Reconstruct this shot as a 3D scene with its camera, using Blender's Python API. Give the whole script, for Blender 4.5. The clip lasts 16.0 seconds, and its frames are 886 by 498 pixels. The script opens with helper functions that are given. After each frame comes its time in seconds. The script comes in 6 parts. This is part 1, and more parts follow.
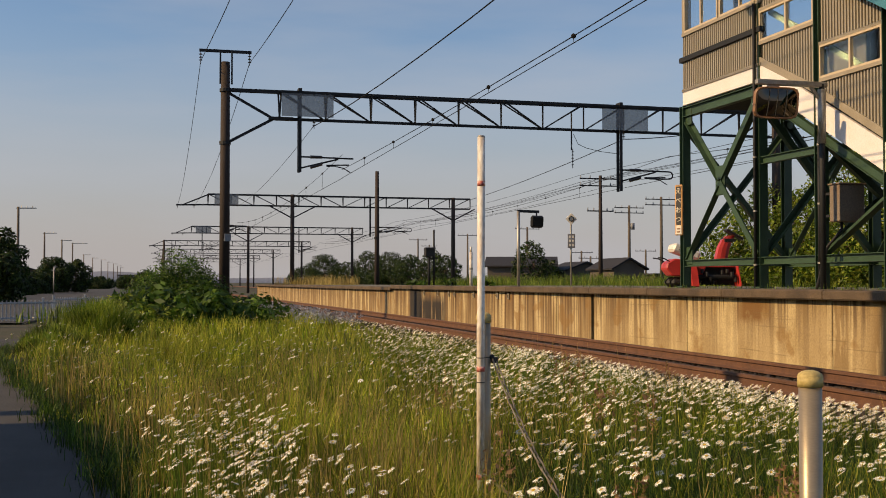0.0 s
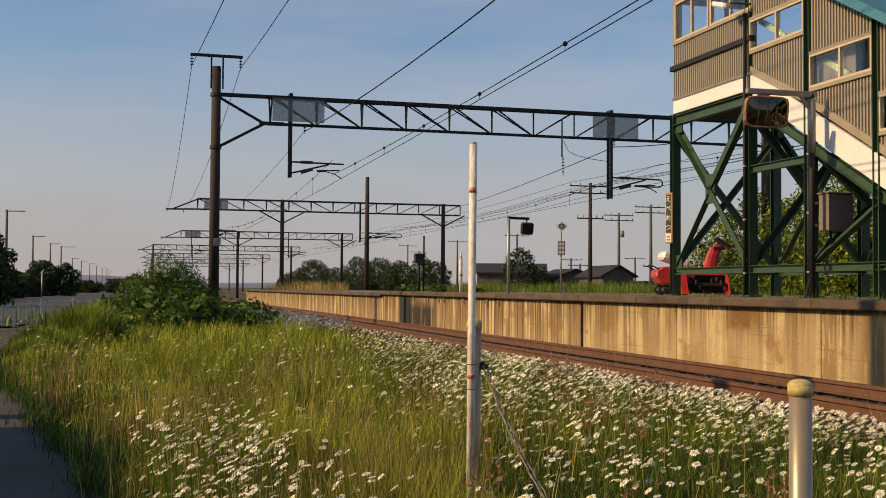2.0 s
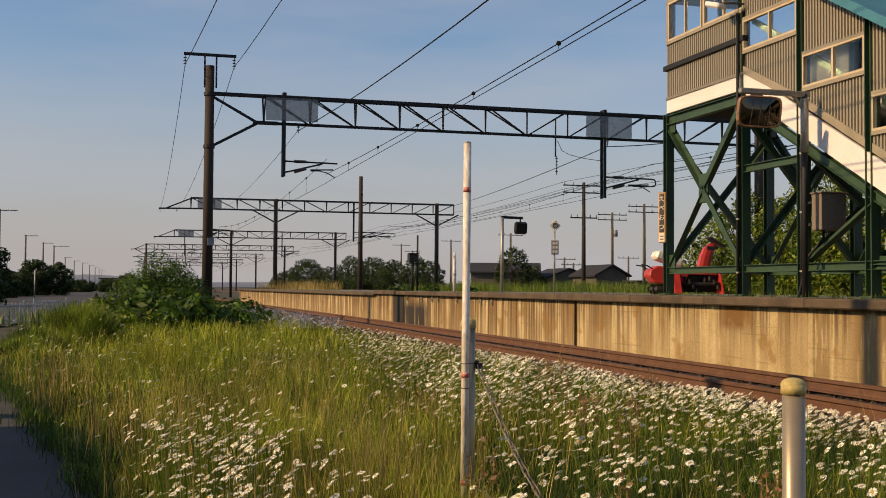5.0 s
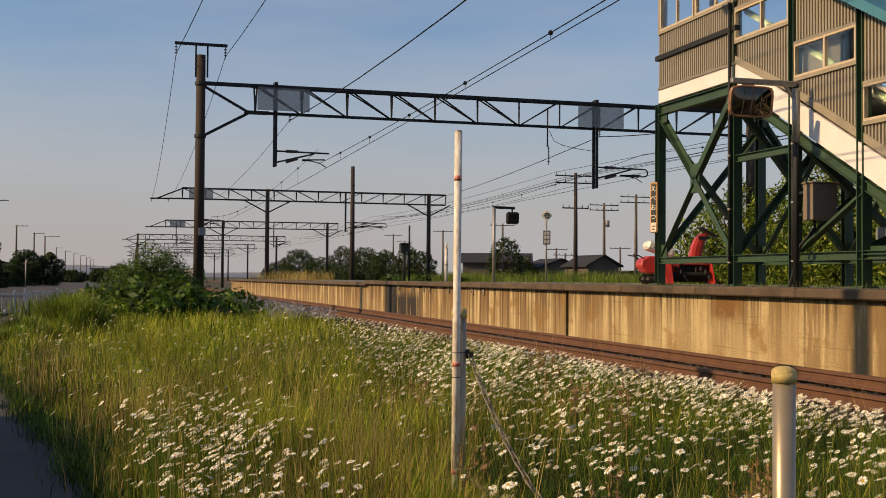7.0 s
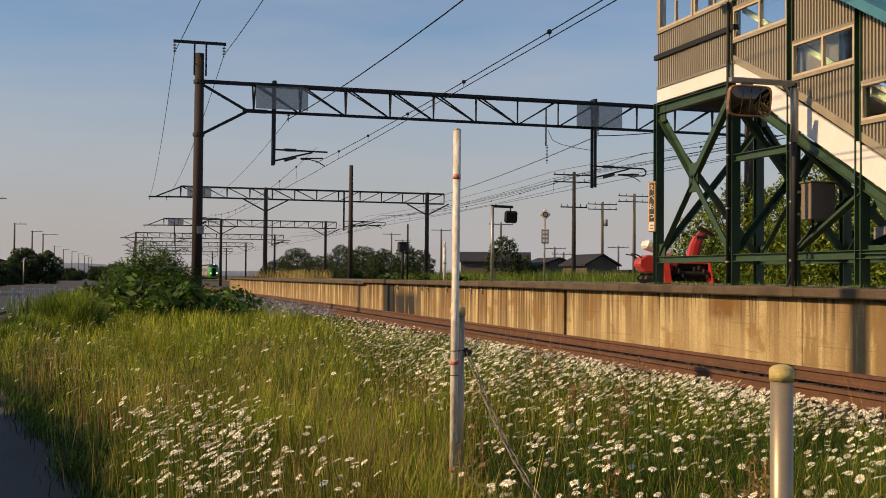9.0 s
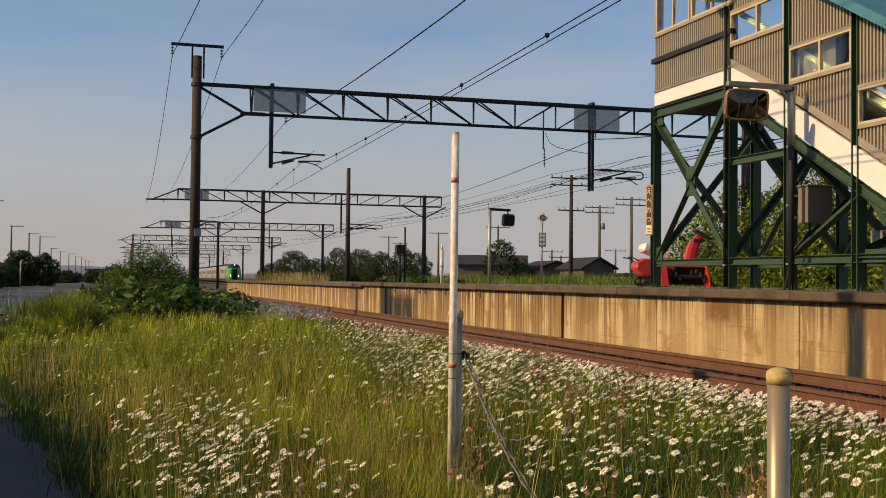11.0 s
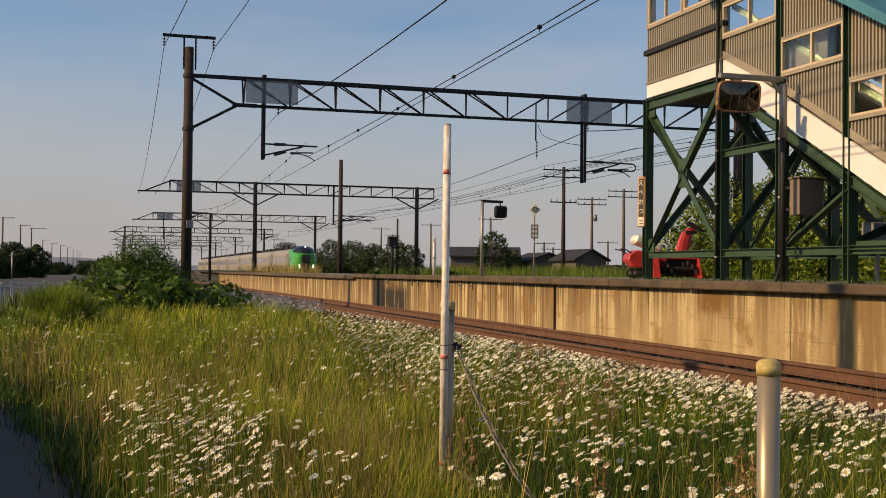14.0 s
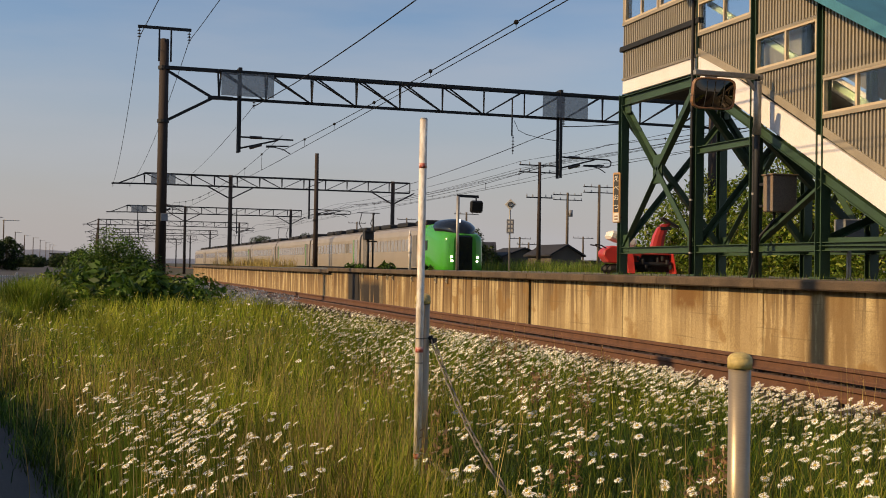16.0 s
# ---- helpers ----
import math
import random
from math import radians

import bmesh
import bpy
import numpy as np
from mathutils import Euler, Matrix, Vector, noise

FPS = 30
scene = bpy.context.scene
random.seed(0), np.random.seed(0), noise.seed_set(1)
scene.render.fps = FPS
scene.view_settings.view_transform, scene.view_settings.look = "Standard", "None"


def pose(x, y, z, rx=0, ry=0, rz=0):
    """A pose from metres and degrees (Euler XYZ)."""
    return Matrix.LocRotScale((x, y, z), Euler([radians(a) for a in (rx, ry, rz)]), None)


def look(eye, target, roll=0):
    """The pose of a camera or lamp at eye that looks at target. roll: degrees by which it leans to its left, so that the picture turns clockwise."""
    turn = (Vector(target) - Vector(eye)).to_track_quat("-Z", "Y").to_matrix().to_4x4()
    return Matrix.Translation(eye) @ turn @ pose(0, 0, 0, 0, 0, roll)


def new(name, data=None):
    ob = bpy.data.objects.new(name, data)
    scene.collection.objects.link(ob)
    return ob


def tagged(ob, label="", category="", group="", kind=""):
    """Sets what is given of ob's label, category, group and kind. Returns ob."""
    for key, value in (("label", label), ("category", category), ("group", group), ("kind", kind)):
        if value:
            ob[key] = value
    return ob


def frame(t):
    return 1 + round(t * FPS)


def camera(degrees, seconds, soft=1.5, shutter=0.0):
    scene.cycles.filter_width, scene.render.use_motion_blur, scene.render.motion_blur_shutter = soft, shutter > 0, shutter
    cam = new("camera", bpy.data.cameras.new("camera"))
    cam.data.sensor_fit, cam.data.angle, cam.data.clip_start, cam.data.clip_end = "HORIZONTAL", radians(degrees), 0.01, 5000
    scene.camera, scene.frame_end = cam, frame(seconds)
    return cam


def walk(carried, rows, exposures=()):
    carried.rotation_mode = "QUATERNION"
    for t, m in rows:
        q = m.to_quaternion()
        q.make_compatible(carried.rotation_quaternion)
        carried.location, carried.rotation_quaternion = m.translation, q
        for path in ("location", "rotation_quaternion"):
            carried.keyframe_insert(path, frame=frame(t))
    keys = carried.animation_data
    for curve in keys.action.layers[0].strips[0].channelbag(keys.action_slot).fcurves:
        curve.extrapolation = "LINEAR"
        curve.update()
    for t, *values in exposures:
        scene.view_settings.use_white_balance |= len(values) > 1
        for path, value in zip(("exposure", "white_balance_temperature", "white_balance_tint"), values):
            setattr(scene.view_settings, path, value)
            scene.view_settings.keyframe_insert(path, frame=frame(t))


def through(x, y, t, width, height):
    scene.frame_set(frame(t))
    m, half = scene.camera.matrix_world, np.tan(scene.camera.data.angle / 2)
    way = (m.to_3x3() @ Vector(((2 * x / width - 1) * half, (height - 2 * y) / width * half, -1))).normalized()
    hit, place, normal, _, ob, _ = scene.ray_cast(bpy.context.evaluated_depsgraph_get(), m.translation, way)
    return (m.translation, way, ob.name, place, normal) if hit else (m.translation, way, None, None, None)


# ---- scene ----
cam = camera(42.9, 16.0, 0.95)
PATH = [
    (0, (0.003, 0.005, 1.052), (0.521, 1.937, 1.111), 0.0),
    (0.5, (0.002, 0.005, 1.051), (0.516, 1.937, 1.1), 0.1),
    (1, (0.001, 0.011, 1.05), (0.521, 1.941, 1.108), 0.3),
    (1.5, (-0.007, 0.0, 1.051), (0.52, 1.928, 1.11), 0.5),
    (2, (-0.006, 0.005, 1.053), (0.529, 1.93, 1.123), 0.4),
    (2.5, (-0.009, -0.001, 1.053), (0.53, 1.924, 1.124), 0.5),
    (3, (-0.012, -0.003, 1.052), (0.531, 1.921, 1.124), 0.5),
    (3.5, (-0.015, 0.002, 1.053), (0.528, 1.925, 1.13), 0.4),
    (4, (-0.014, -0.004, 1.054), (0.529, 1.92, 1.132), 0.5),
    (6.5, (-0.005, 0.003, 1.047), (0.548, 1.924, 1.098), 0.2),
    (7, (-0.001, 0.012, 1.045), (0.559, 1.931, 1.097), 0.4),
    (7.5, (-0.006, 0.002, 1.044), (0.556, 1.921, 1.095), 0.5),
    (8, (0.0, 0.011, 1.042), (0.564, 1.929, 1.092), 0.4),
    (8.5, (-0.002, 0.006, 1.042), (0.561, 1.924, 1.093), 0.4),
    (9, (-0.005, 0.005, 1.042), (0.558, 1.923, 1.092), 0.5),
    (11.5, (-0.016, -0.014, 1.042), (0.553, 1.902, 1.098), 0.6),
    (12, (-0.016, -0.016, 1.043), (0.555, 1.9, 1.097), 0.6),
    (12.5, (-0.015, -0.016, 1.041), (0.555, 1.9, 1.095), 0.6),
    (13, (-0.015, -0.019, 1.04), (0.555, 1.898, 1.086), 0.5),
    (13.5, (-0.013, -0.021, 1.041), (0.563, 1.894, 1.083), 0.6),
    (14, (-0.014, -0.018, 1.041), (0.567, 1.896, 1.082), 0.6),
    (14.5, (-0.019, -0.025, 1.038), (0.571, 1.885, 1.076), 0.7),
    (15, (-0.018, -0.023, 1.039), (0.581, 1.885, 1.075), 0.8),
    (15.5, (-0.019, -0.029, 1.035), (0.59, 1.875, 1.068), 0.9),
    (16, (-0.019, -0.036, 1.036), (0.603, 1.864, 1.068), 0.9),
]
walk(cam, [(t, look(eye, target, roll)) for t, eye, target, roll in PATH], [(0, 0.05, 7500, 28), (16, 0.05, 7500, 28)])

# ---- world, sun, exposure ----
SUN_EL, SUN_AZ = radians(29), radians(-89)      # azimuth from +Y, clockwise
world = bpy.data.worlds.new("world")
scene.world = world
world.use_nodes = True
wn = world.node_tree.nodes
sky = wn.new("ShaderNodeTexSky")
sky.sky_type, sky.sun_disc = "NISHITA", False
sky.sun_elevation, sky.sun_rotation = SUN_EL, SUN_AZ
sky.altitude, sky.air_density, sky.dust_density, sky.ozone_density = 20, 1.0, 0.9, 3.0
wl = world.node_tree.links
SKY_TINT, HAZE, CIRRUS = (0.80, 1.05, 1.10), (3.36, 3.68, 3.76), (3.5, 4.4, 5.0)
way, axes = wn.new("ShaderNodeTexCoord"), wn.new("ShaderNodeSeparateXYZ")
wl.new(way.outputs["Generated"], axes.inputs[0])
tinted, hazy, veiled = (wn.new("ShaderNodeMix") for _ in range(3))
for q in (tinted, hazy, veiled):
    q.data_type = "RGBA"
tinted.blend_type, tinted.inputs[0].default_value, tinted.inputs[7].default_value = "MULTIPLY", 1.0, (*SKY_TINT, 1)
wl.new(sky.outputs[0], tinted.inputs[6])
low = wn.new("ShaderNodeMapRange")
low.interpolation_type = "SMOOTHSTEP"
for k, v in enumerate((0.0, 0.24, 0.92, 0.0)):
    low.inputs[k + 1].default_value = v
wl.new(axes.outputs[2], low.inputs[0])
wl.new(low.outputs[0], hazy.inputs[0])
wl.new(tinted.outputs[2], hazy.inputs[6])
hazy.inputs[7].default_value = (*HAZE, 1)
spread, wisp, thin = wn.new("ShaderNodeMapping"), wn.new("ShaderNodeTexNoise"), wn.new("ShaderNodeMapRange")
spread.inputs["Scale"].default_value, spread.inputs["Rotation"].default_value = (2.0, 2.0, 11.0), (0.12, 0.10, 0)
wl.new(way.outputs["Generated"], spread.inputs[0])
wl.new(spread.outputs[0], wisp.inputs[0])
wisp.inputs["Scale"].default_value, wisp.inputs["Detail"].default_value = 1.3, 6
for k, v in enumerate((0.42, 0.75, 0.0, 0.5)):
    thin.inputs[k + 1].default_value = v
wl.new(wisp.outputs[0], thin.inputs[0])
wl.new(thin.outputs[0], veiled.inputs[0])
wl.new(hazy.outputs[2], veiled.inputs[6])
veiled.inputs[7].default_value = (*CIRRUS, 1)
wl.new(veiled.outputs[2], wn["Background"].inputs[0])
wn["Background"].inputs[1].default_value = 0.11
sun = new("sun", bpy.data.lights.new("sun", "SUN"))
sun.data.energy, sun.data.angle, sun.data.color = 4.2, radians(0.55), (1.0, 0.80, 0.42)
sun_dir = Vector((math.sin(SUN_AZ) * math.cos(SUN_EL), math.cos(SUN_AZ) * math.cos(SUN_EL), math.sin(SUN_EL)))
sun.matrix_world = look(sun_dir * 50, (0, 0, 0))


# ---- materials ----
def mat(name, colour, rough=0.7, metal=0.0, vary=0.25, scale=6.0, fine=60.0, bump=0.15, tint=None, spec=0.5, island=0.0, stretch=(1, 1, 1), rnd=0.0):
    """Surface with large stains, fine grain, relief; island / rnd: brightness that differs from piece to piece."""
    m = bpy.data.materials.new(name)
    m.use_nodes = True
    t, n = m.node_tree, m.node_tree.nodes
    b = n["Principled BSDF"]
    b.inputs["Roughness"].default_value, b.inputs["Metallic"].default_value = rough, metal
    b.inputs["Specular IOR Level"].default_value = spec
    co = n.new("ShaderNodeTexCoord")
    mp = n.new("ShaderNodeMapping")
    mp.inputs["Scale"].default_value = stretch
    t.links.new(co.outputs["Object"], mp.inputs[0])
    big, small = n.new("ShaderNodeTexNoise"), n.new("ShaderNodeTexNoise")
    big.inputs["Scale"].default_value, small.inputs["Scale"].default_value = scale, fine
    big.inputs["Detail"].default_value, small.inputs["Detail"].default_value = 5, 4
    for q in (big, small):
        t.links.new(mp.outputs[0], q.inputs[0])
    mix = n.new("ShaderNodeMix")
    mix.data_type = "RGBA"
    second = tint or [c * 0.55 for c in colour]
    mix.inputs[6].default_value, mix.inputs[7].default_value = (*colour, 1), (*second, 1)
    ramp = n.new("ShaderNodeMapRange")
    ramp.inputs[1].default_value, ramp.inputs[2].default_value = 0.42, 0.68
    ramp.inputs[4].default_value = min(1.0, vary * 2)
    t.links.new(big.outputs[0], ramp.inputs[0])
    t.links.new(ramp.outputs[0], mix.inputs[0])
    hsv = n.new("ShaderNodeHueSaturation")
    grain = n.new("ShaderNodeMapRange")
    grain.inputs[1].default_value, grain.inputs[2].default_value = 0.3, 0.7
    grain.inputs[3].default_value, grain.inputs[4].default_value = 1 - vary * 0.6, 1 + vary * 0.6
    t.links.new(small.outputs[0], grain.inputs[0])
    t.links.new(mix.outputs[2], hsv.inputs["Color"])
    value = grain.outputs[0]
    if island or rnd:
        src = n.new("ShaderNodeNewGeometry").outputs["Random Per Island"] if island else n.new("ShaderNodeObjectInfo").outputs["Random"]
        r2 = n.new("ShaderNodeMapRange")
        r2.inputs[3].default_value, r2.inputs[4].default_value = 1 - (island or rnd), 1 + (island or rnd)
        t.links.new(src, r2.inputs[0])
        mul = n.new("ShaderNodeMath")
        mul.operation = "MULTIPLY"
        t.links.new(value, mul.inputs[0])
        t.links.new(r2.outputs[0], mul.inputs[1])
        value = mul.outputs[0]
    t.links.new(value, hsv.inputs["Value"])
    t.links.new(hsv.outputs[0], b.inputs["Base Color"])
    if bump:
        bp = n.new("ShaderNodeBump")
        bp.inputs["Strength"].default_value, bp.inputs["Distance"].default_value = bump, 0.01
        t.links.new(small.outputs[0], bp.inputs["Height"])
        t.links.new(bp.outputs[0], b.inputs["Normal"])
    return m


def leaf_mat(name, dark, mid, light, rough=0.55, through=0.35, dry=None):
    """Leaves and blades: each island takes its own green between three; thin, so light comes through."""
    m = bpy.data.materials.new(name)
    m.use_nodes = True
    t, n = m.node_tree, m.node_tree.nodes
    b, out = n["Principled BSDF"], n["Material Output"]
    b.inputs["Roughness"].default_value = rough
    b.inputs["Specular IOR Level"].default_value = 0.3
    geo, ramp = n.new("ShaderNodeNewGeometry"), n.new("ShaderNodeValToRGB")
    ramp.color_ramp.elements[0].color, ramp.color_ramp.elements[1].color = (*dark, 1), (*light, 1)
    e = ramp.color_ramp.elements.new(0.55)
    e.color = (*mid, 1)
    t.links.new(geo.outputs["Random Per Island"], ramp.inputs[0])
    co, noi = n.new("ShaderNodeTexCoord"), n.new("ShaderNodeTexNoise")
    noi.inputs["Scale"].default_value, noi.inputs["Detail"].default_value = 1.6, 4
    t.links.new(co.outputs["Object"], noi.inputs[0])
    mr = n.new("ShaderNodeMapRange")
    mr.inputs[1].default_value, mr.inputs[2].default_value, mr.inputs[3].default_value, mr.inputs[4].default_value = 0.34, 0.66, 0.30, 1.5
    t.links.new(noi.outputs[0], mr.inputs[0])
    hsv = n.new("ShaderNodeHueSaturation")
    t.links.new(mr.outputs[0], hsv.inputs["Value"])
    tone = ramp.outputs[0]
    if dry:
        wide, amount, mix = n.new("ShaderNodeTexNoise"), n.new("ShaderNodeMapRange"), n.new("ShaderNodeMix")
        wide.inputs["Scale"].default_value, wide.inputs["Detail"].default_value = 0.9, 5
        t.links.new(co.outputs["Object"], wide.inputs[0])
        amount.inputs[1].default_value, amount.inputs[2].default_value, amount.inputs[4].default_value = 0.48, 0.68, 0.6
        t.links.new(wide.outputs[0], amount.inputs[0])
        mix.data_type = "RGBA"
        t.links.new(amount.outputs[0], mix.inputs[0])
        t.links.new(tone, mix.inputs[6])
        mix.inputs[7].default_value = (*dry, 1)
        tone = mix.outputs[2]
    t.links.new(tone, hsv.inputs["Color"])
    t.links.new(hsv.outputs[0], b.inputs["Base Color"])
    tr, mx = n.new("ShaderNodeBsdfTranslucent"), n.new("ShaderNodeMixShader")
    t.links.new(hsv.outputs[0], tr.inputs[0])
    mx.inputs[0].default_value = through
    t.links.new(b.outputs[0], mx.inputs[1])
    t.links.new(tr.outputs[0], mx.inputs[2])
    t.links.new(mx.outputs[0], out.inputs[0])
    return m


def glass_mat(name, colour, rough=0.03):
    m = bpy.data.materials.new(name)
    m.use_nodes = True
    b = m.node_tree.nodes["Principled BSDF"]
    b.inputs["Base Color"].default_value = (*colour, 1)
    b.inputs["Roughness"].default_value, b.inputs["Transmission Weight"].default_value, b.inputs["IOR"].default_value = rough, 1.0, 1.45
    return m


def glow_mat(name, colour, power):
    m = bpy.data.materials.new(name)
    m.use_nodes = True
    b = m.node_tree.nodes["Principled BSDF"]
    b.inputs["Base Color"].default_value = (*colour, 1)
    b.inputs["Emission Color"].default_value, b.inputs["Emission Strength"].default_value = (*colour, 1), power
    return m


def screen_mat():
    """Fine perforated sheet that the sky shows through."""
    m = mat("perforated_panel", (0.24, 0.25, 0.26), 0.8, 0.1, vary=0.3, scale=3, fine=150, bump=0.2)
    t, n = m.node_tree, m.node_tree.nodes
    tr, mx = n.new("ShaderNodeBsdfTransparent"), n.new("ShaderNodeMixShader")
    mx.inputs[0].default_value = 0.42
    t.links.new(n["Principled BSDF"].outputs[0], mx.inputs[1])
    t.links.new(tr.outputs[0], mx.inputs[2])
    t.links.new(mx.outputs[0], n["Material Output"].inputs[0])
    return m


def wall_mat():
    """Old platform concrete: ochre, with board marks, rust and soot running down from under the coping."""
    m = mat("stained_concrete", (0.50, 0.385, 0.205), 0.9, vary=0.32, scale=1.1, fine=38, bump=0.4, tint=(0.29, 0.20, 0.085))
    t, n = m.node_tree, m.node_tree.nodes
    b = n["Principled BSDF"]
    base = b.inputs["Base Color"].links[0].from_socket
    geo = n.new("ShaderNodeNewGeometry")
    sep = n.new("ShaderNodeSeparateXYZ")
    t.links.new(geo.outputs["Position"], sep.inputs[0])

    def ramp(src, a, b, c=0.0, d=1.0):
        r = n.new("ShaderNodeMapRange")
        for i, v in enumerate((a, b, c, d)):
            r.inputs[i + 1].default_value = v
        t.links.new(src, r.inputs[0])
        return r.outputs[0]

    def times(a, b):
        mu = n.new("ShaderNodeMath")
        mu.operation = "MULTIPLY"
        for i, v in enumerate((a, b)):
            if isinstance(v, float):
                mu.inputs[i].default_value = v
            else:
                t.links.new(v, mu.inputs[i])
        return mu.outputs[0]

    def cloud(scale, seed, detail=4.0):
        mp = n.new("ShaderNodeMapping")
        mp.inputs["Scale"].default_value, mp.inputs["Location"].default_value = scale, (0, seed, 0)
        t.links.new(geo.outputs["Position"], mp.inputs[0])
        no = n.new("ShaderNodeTexNoise")
        no.inputs["Scale"].default_value, no.inputs["Detail"].default_value = 1.0, detail
        t.links.new(mp.outputs[0], no.inputs[0])
        return no.outputs[0]

    def lay(prev, colour, factor):
        mx = n.new("ShaderNodeMix")
        mx.data_type = "RGBA"
        t.links.new(factor, mx.inputs[0])
        t.links.new(prev, mx.inputs[6])
        mx.inputs[7].default_value = (*colour, 1)
        return mx.outputs[2]

    z = sep.outputs[2]
    old = ramp(sep.outputs[1], 17.0, 25.0, 0.55, 1.0)
    run = times(ramp(z, -0.9, 0.8, 0.45, 1.0), old)
    c = lay(base, (0.17, 0.095, 0.035), times(times(ramp(cloud((0, 1.7, 0.10), 3.0), 0.46, 0.51), run), 0.9))
    c = lay(c, (0.085, 0.040, 0.016), times(times(ramp(cloud((0, 8.0, 0.07), 23.0, 2.0), 0.53, 0.57), run), ramp(sep.outputs[1], 18.5, 23.5, 0.25, 0.95)))
    c = lay(c, (0.10, 0.055, 0.025), times(times(ramp(cloud((0, 4.6, 0.22), 11.0), 0.52, 0.57), times(ramp(z, -0.3, 0.8, 0.1, 1.0), old)), 0.9))
    c = lay(c, (0.075, 0.042, 0.022), times(times(ramp(cloud((0, 12.0, 0.5), 5.0), 0.54, 0.61), ramp(z, 0.2, 0.8)), 0.8))
    c = lay(c, (0.22, 0.115, 0.03), times(ramp(cloud((0, 1.3, 1.6), 41.0), 0.58, 0.63), 0.6))
    # one big rust blot below the coping
    blot = n.new("ShaderNodeMath")
    blot.operation = "SUBTRACT"
    t.links.new(sep.outputs[1], blot.inputs[0])
    blot.inputs[1].default_value = 15.48
    wide = n.new("ShaderNodeMath")
    wide.operation = "ABSOLUTE"
    t.links.new(blot.outputs[0], wide.inputs[0])
    c = lay(c, (0.17, 0.085, 0.025), times(times(ramp(wide.outputs[0], 0.22, 0.55, 1.0, 0.0), ramp(z, 0.40, 0.52)), ramp(cloud((0, 3.0, 2.2), 7.0), 0.36, 0.46)))
    # old runs of rusty water beside it
    for where, half, deep in ((14.1, 0.16, 0.35), (13.2, 0.24, -0.6), (17.9, 0.14, -0.1), (20.2, 0.3, 0.2), (12.0, 0.7, -0.7), (10.6, 0.6, -0.5)):
        off, gap = n.new("ShaderNodeMath"), n.new("ShaderNodeMath")
        off.operation, gap.operation = "SUBTRACT", "ABSOLUTE"
        off.inputs[1].default_value = where
        t.links.new(sep.outputs[1], off.inputs[0])
        t.links.new(off.outputs[0], gap.inputs[0])
        c = lay(c, (0.19, 0.115, 0.045), times(times(ramp(gap.outputs[0], half * 0.6, half, 0.8, 0.0), ramp(z, deep, deep + 0.5)), ramp(cloud((0, 6.0, 1.2), where), 0.34, 0.48)))
    # board marks
    c = lay(c, (0.16, 0.11, 0.05), times(ramp(cloud((0, 0.5, 26.0), 2.0, 2.0), 0.63, 0.68), 0.45))
    # near-black streaked column near the lower platform, with a soot splash beside it
    near = n.new("ShaderNodeMath")
    near.operation = "SUBTRACT"
    t.links.new(sep.outputs[1], near.inputs[0])
    near.inputs[1].default_value = 37.35
    dist = n.new("ShaderNodeMath")
    dist.operation = "ABSOLUTE"
    t.links.new(near.outputs[0], dist.inputs[0])
    c = lay(c, (0.016, 0.014, 0.013), times(times(ramp(dist.outputs[0], 0.65, 0.95, 1.0, 0.0), ramp(cloud((0, 3.0, 0.2), 8.0), 0.26, 0.36)), 0.95))
    splash, reach = n.new("ShaderNodeMath"), n.new("ShaderNodeMath")
    splash.operation, reach.operation = "SUBTRACT", "ABSOLUTE"
    splash.inputs[1].default_value = 35.3
    t.links.new(sep.outputs[1], splash.inputs[0])
    t.links.new(splash.outputs[0], reach.inputs[0])
    c = lay(c, (0.014, 0.012, 0.012), times(times(ramp(reach.outputs[0], 1.4, 2.2, 1.0, 0.0), ramp(cloud((0, 4.0, 0.30), 18.0), 0.40, 0.45)), times(ramp(z, 0.40, 0.72, 1.0, 0.0), 0.95)))
    t.links.new(c, b.inputs["Base Color"])
    return m


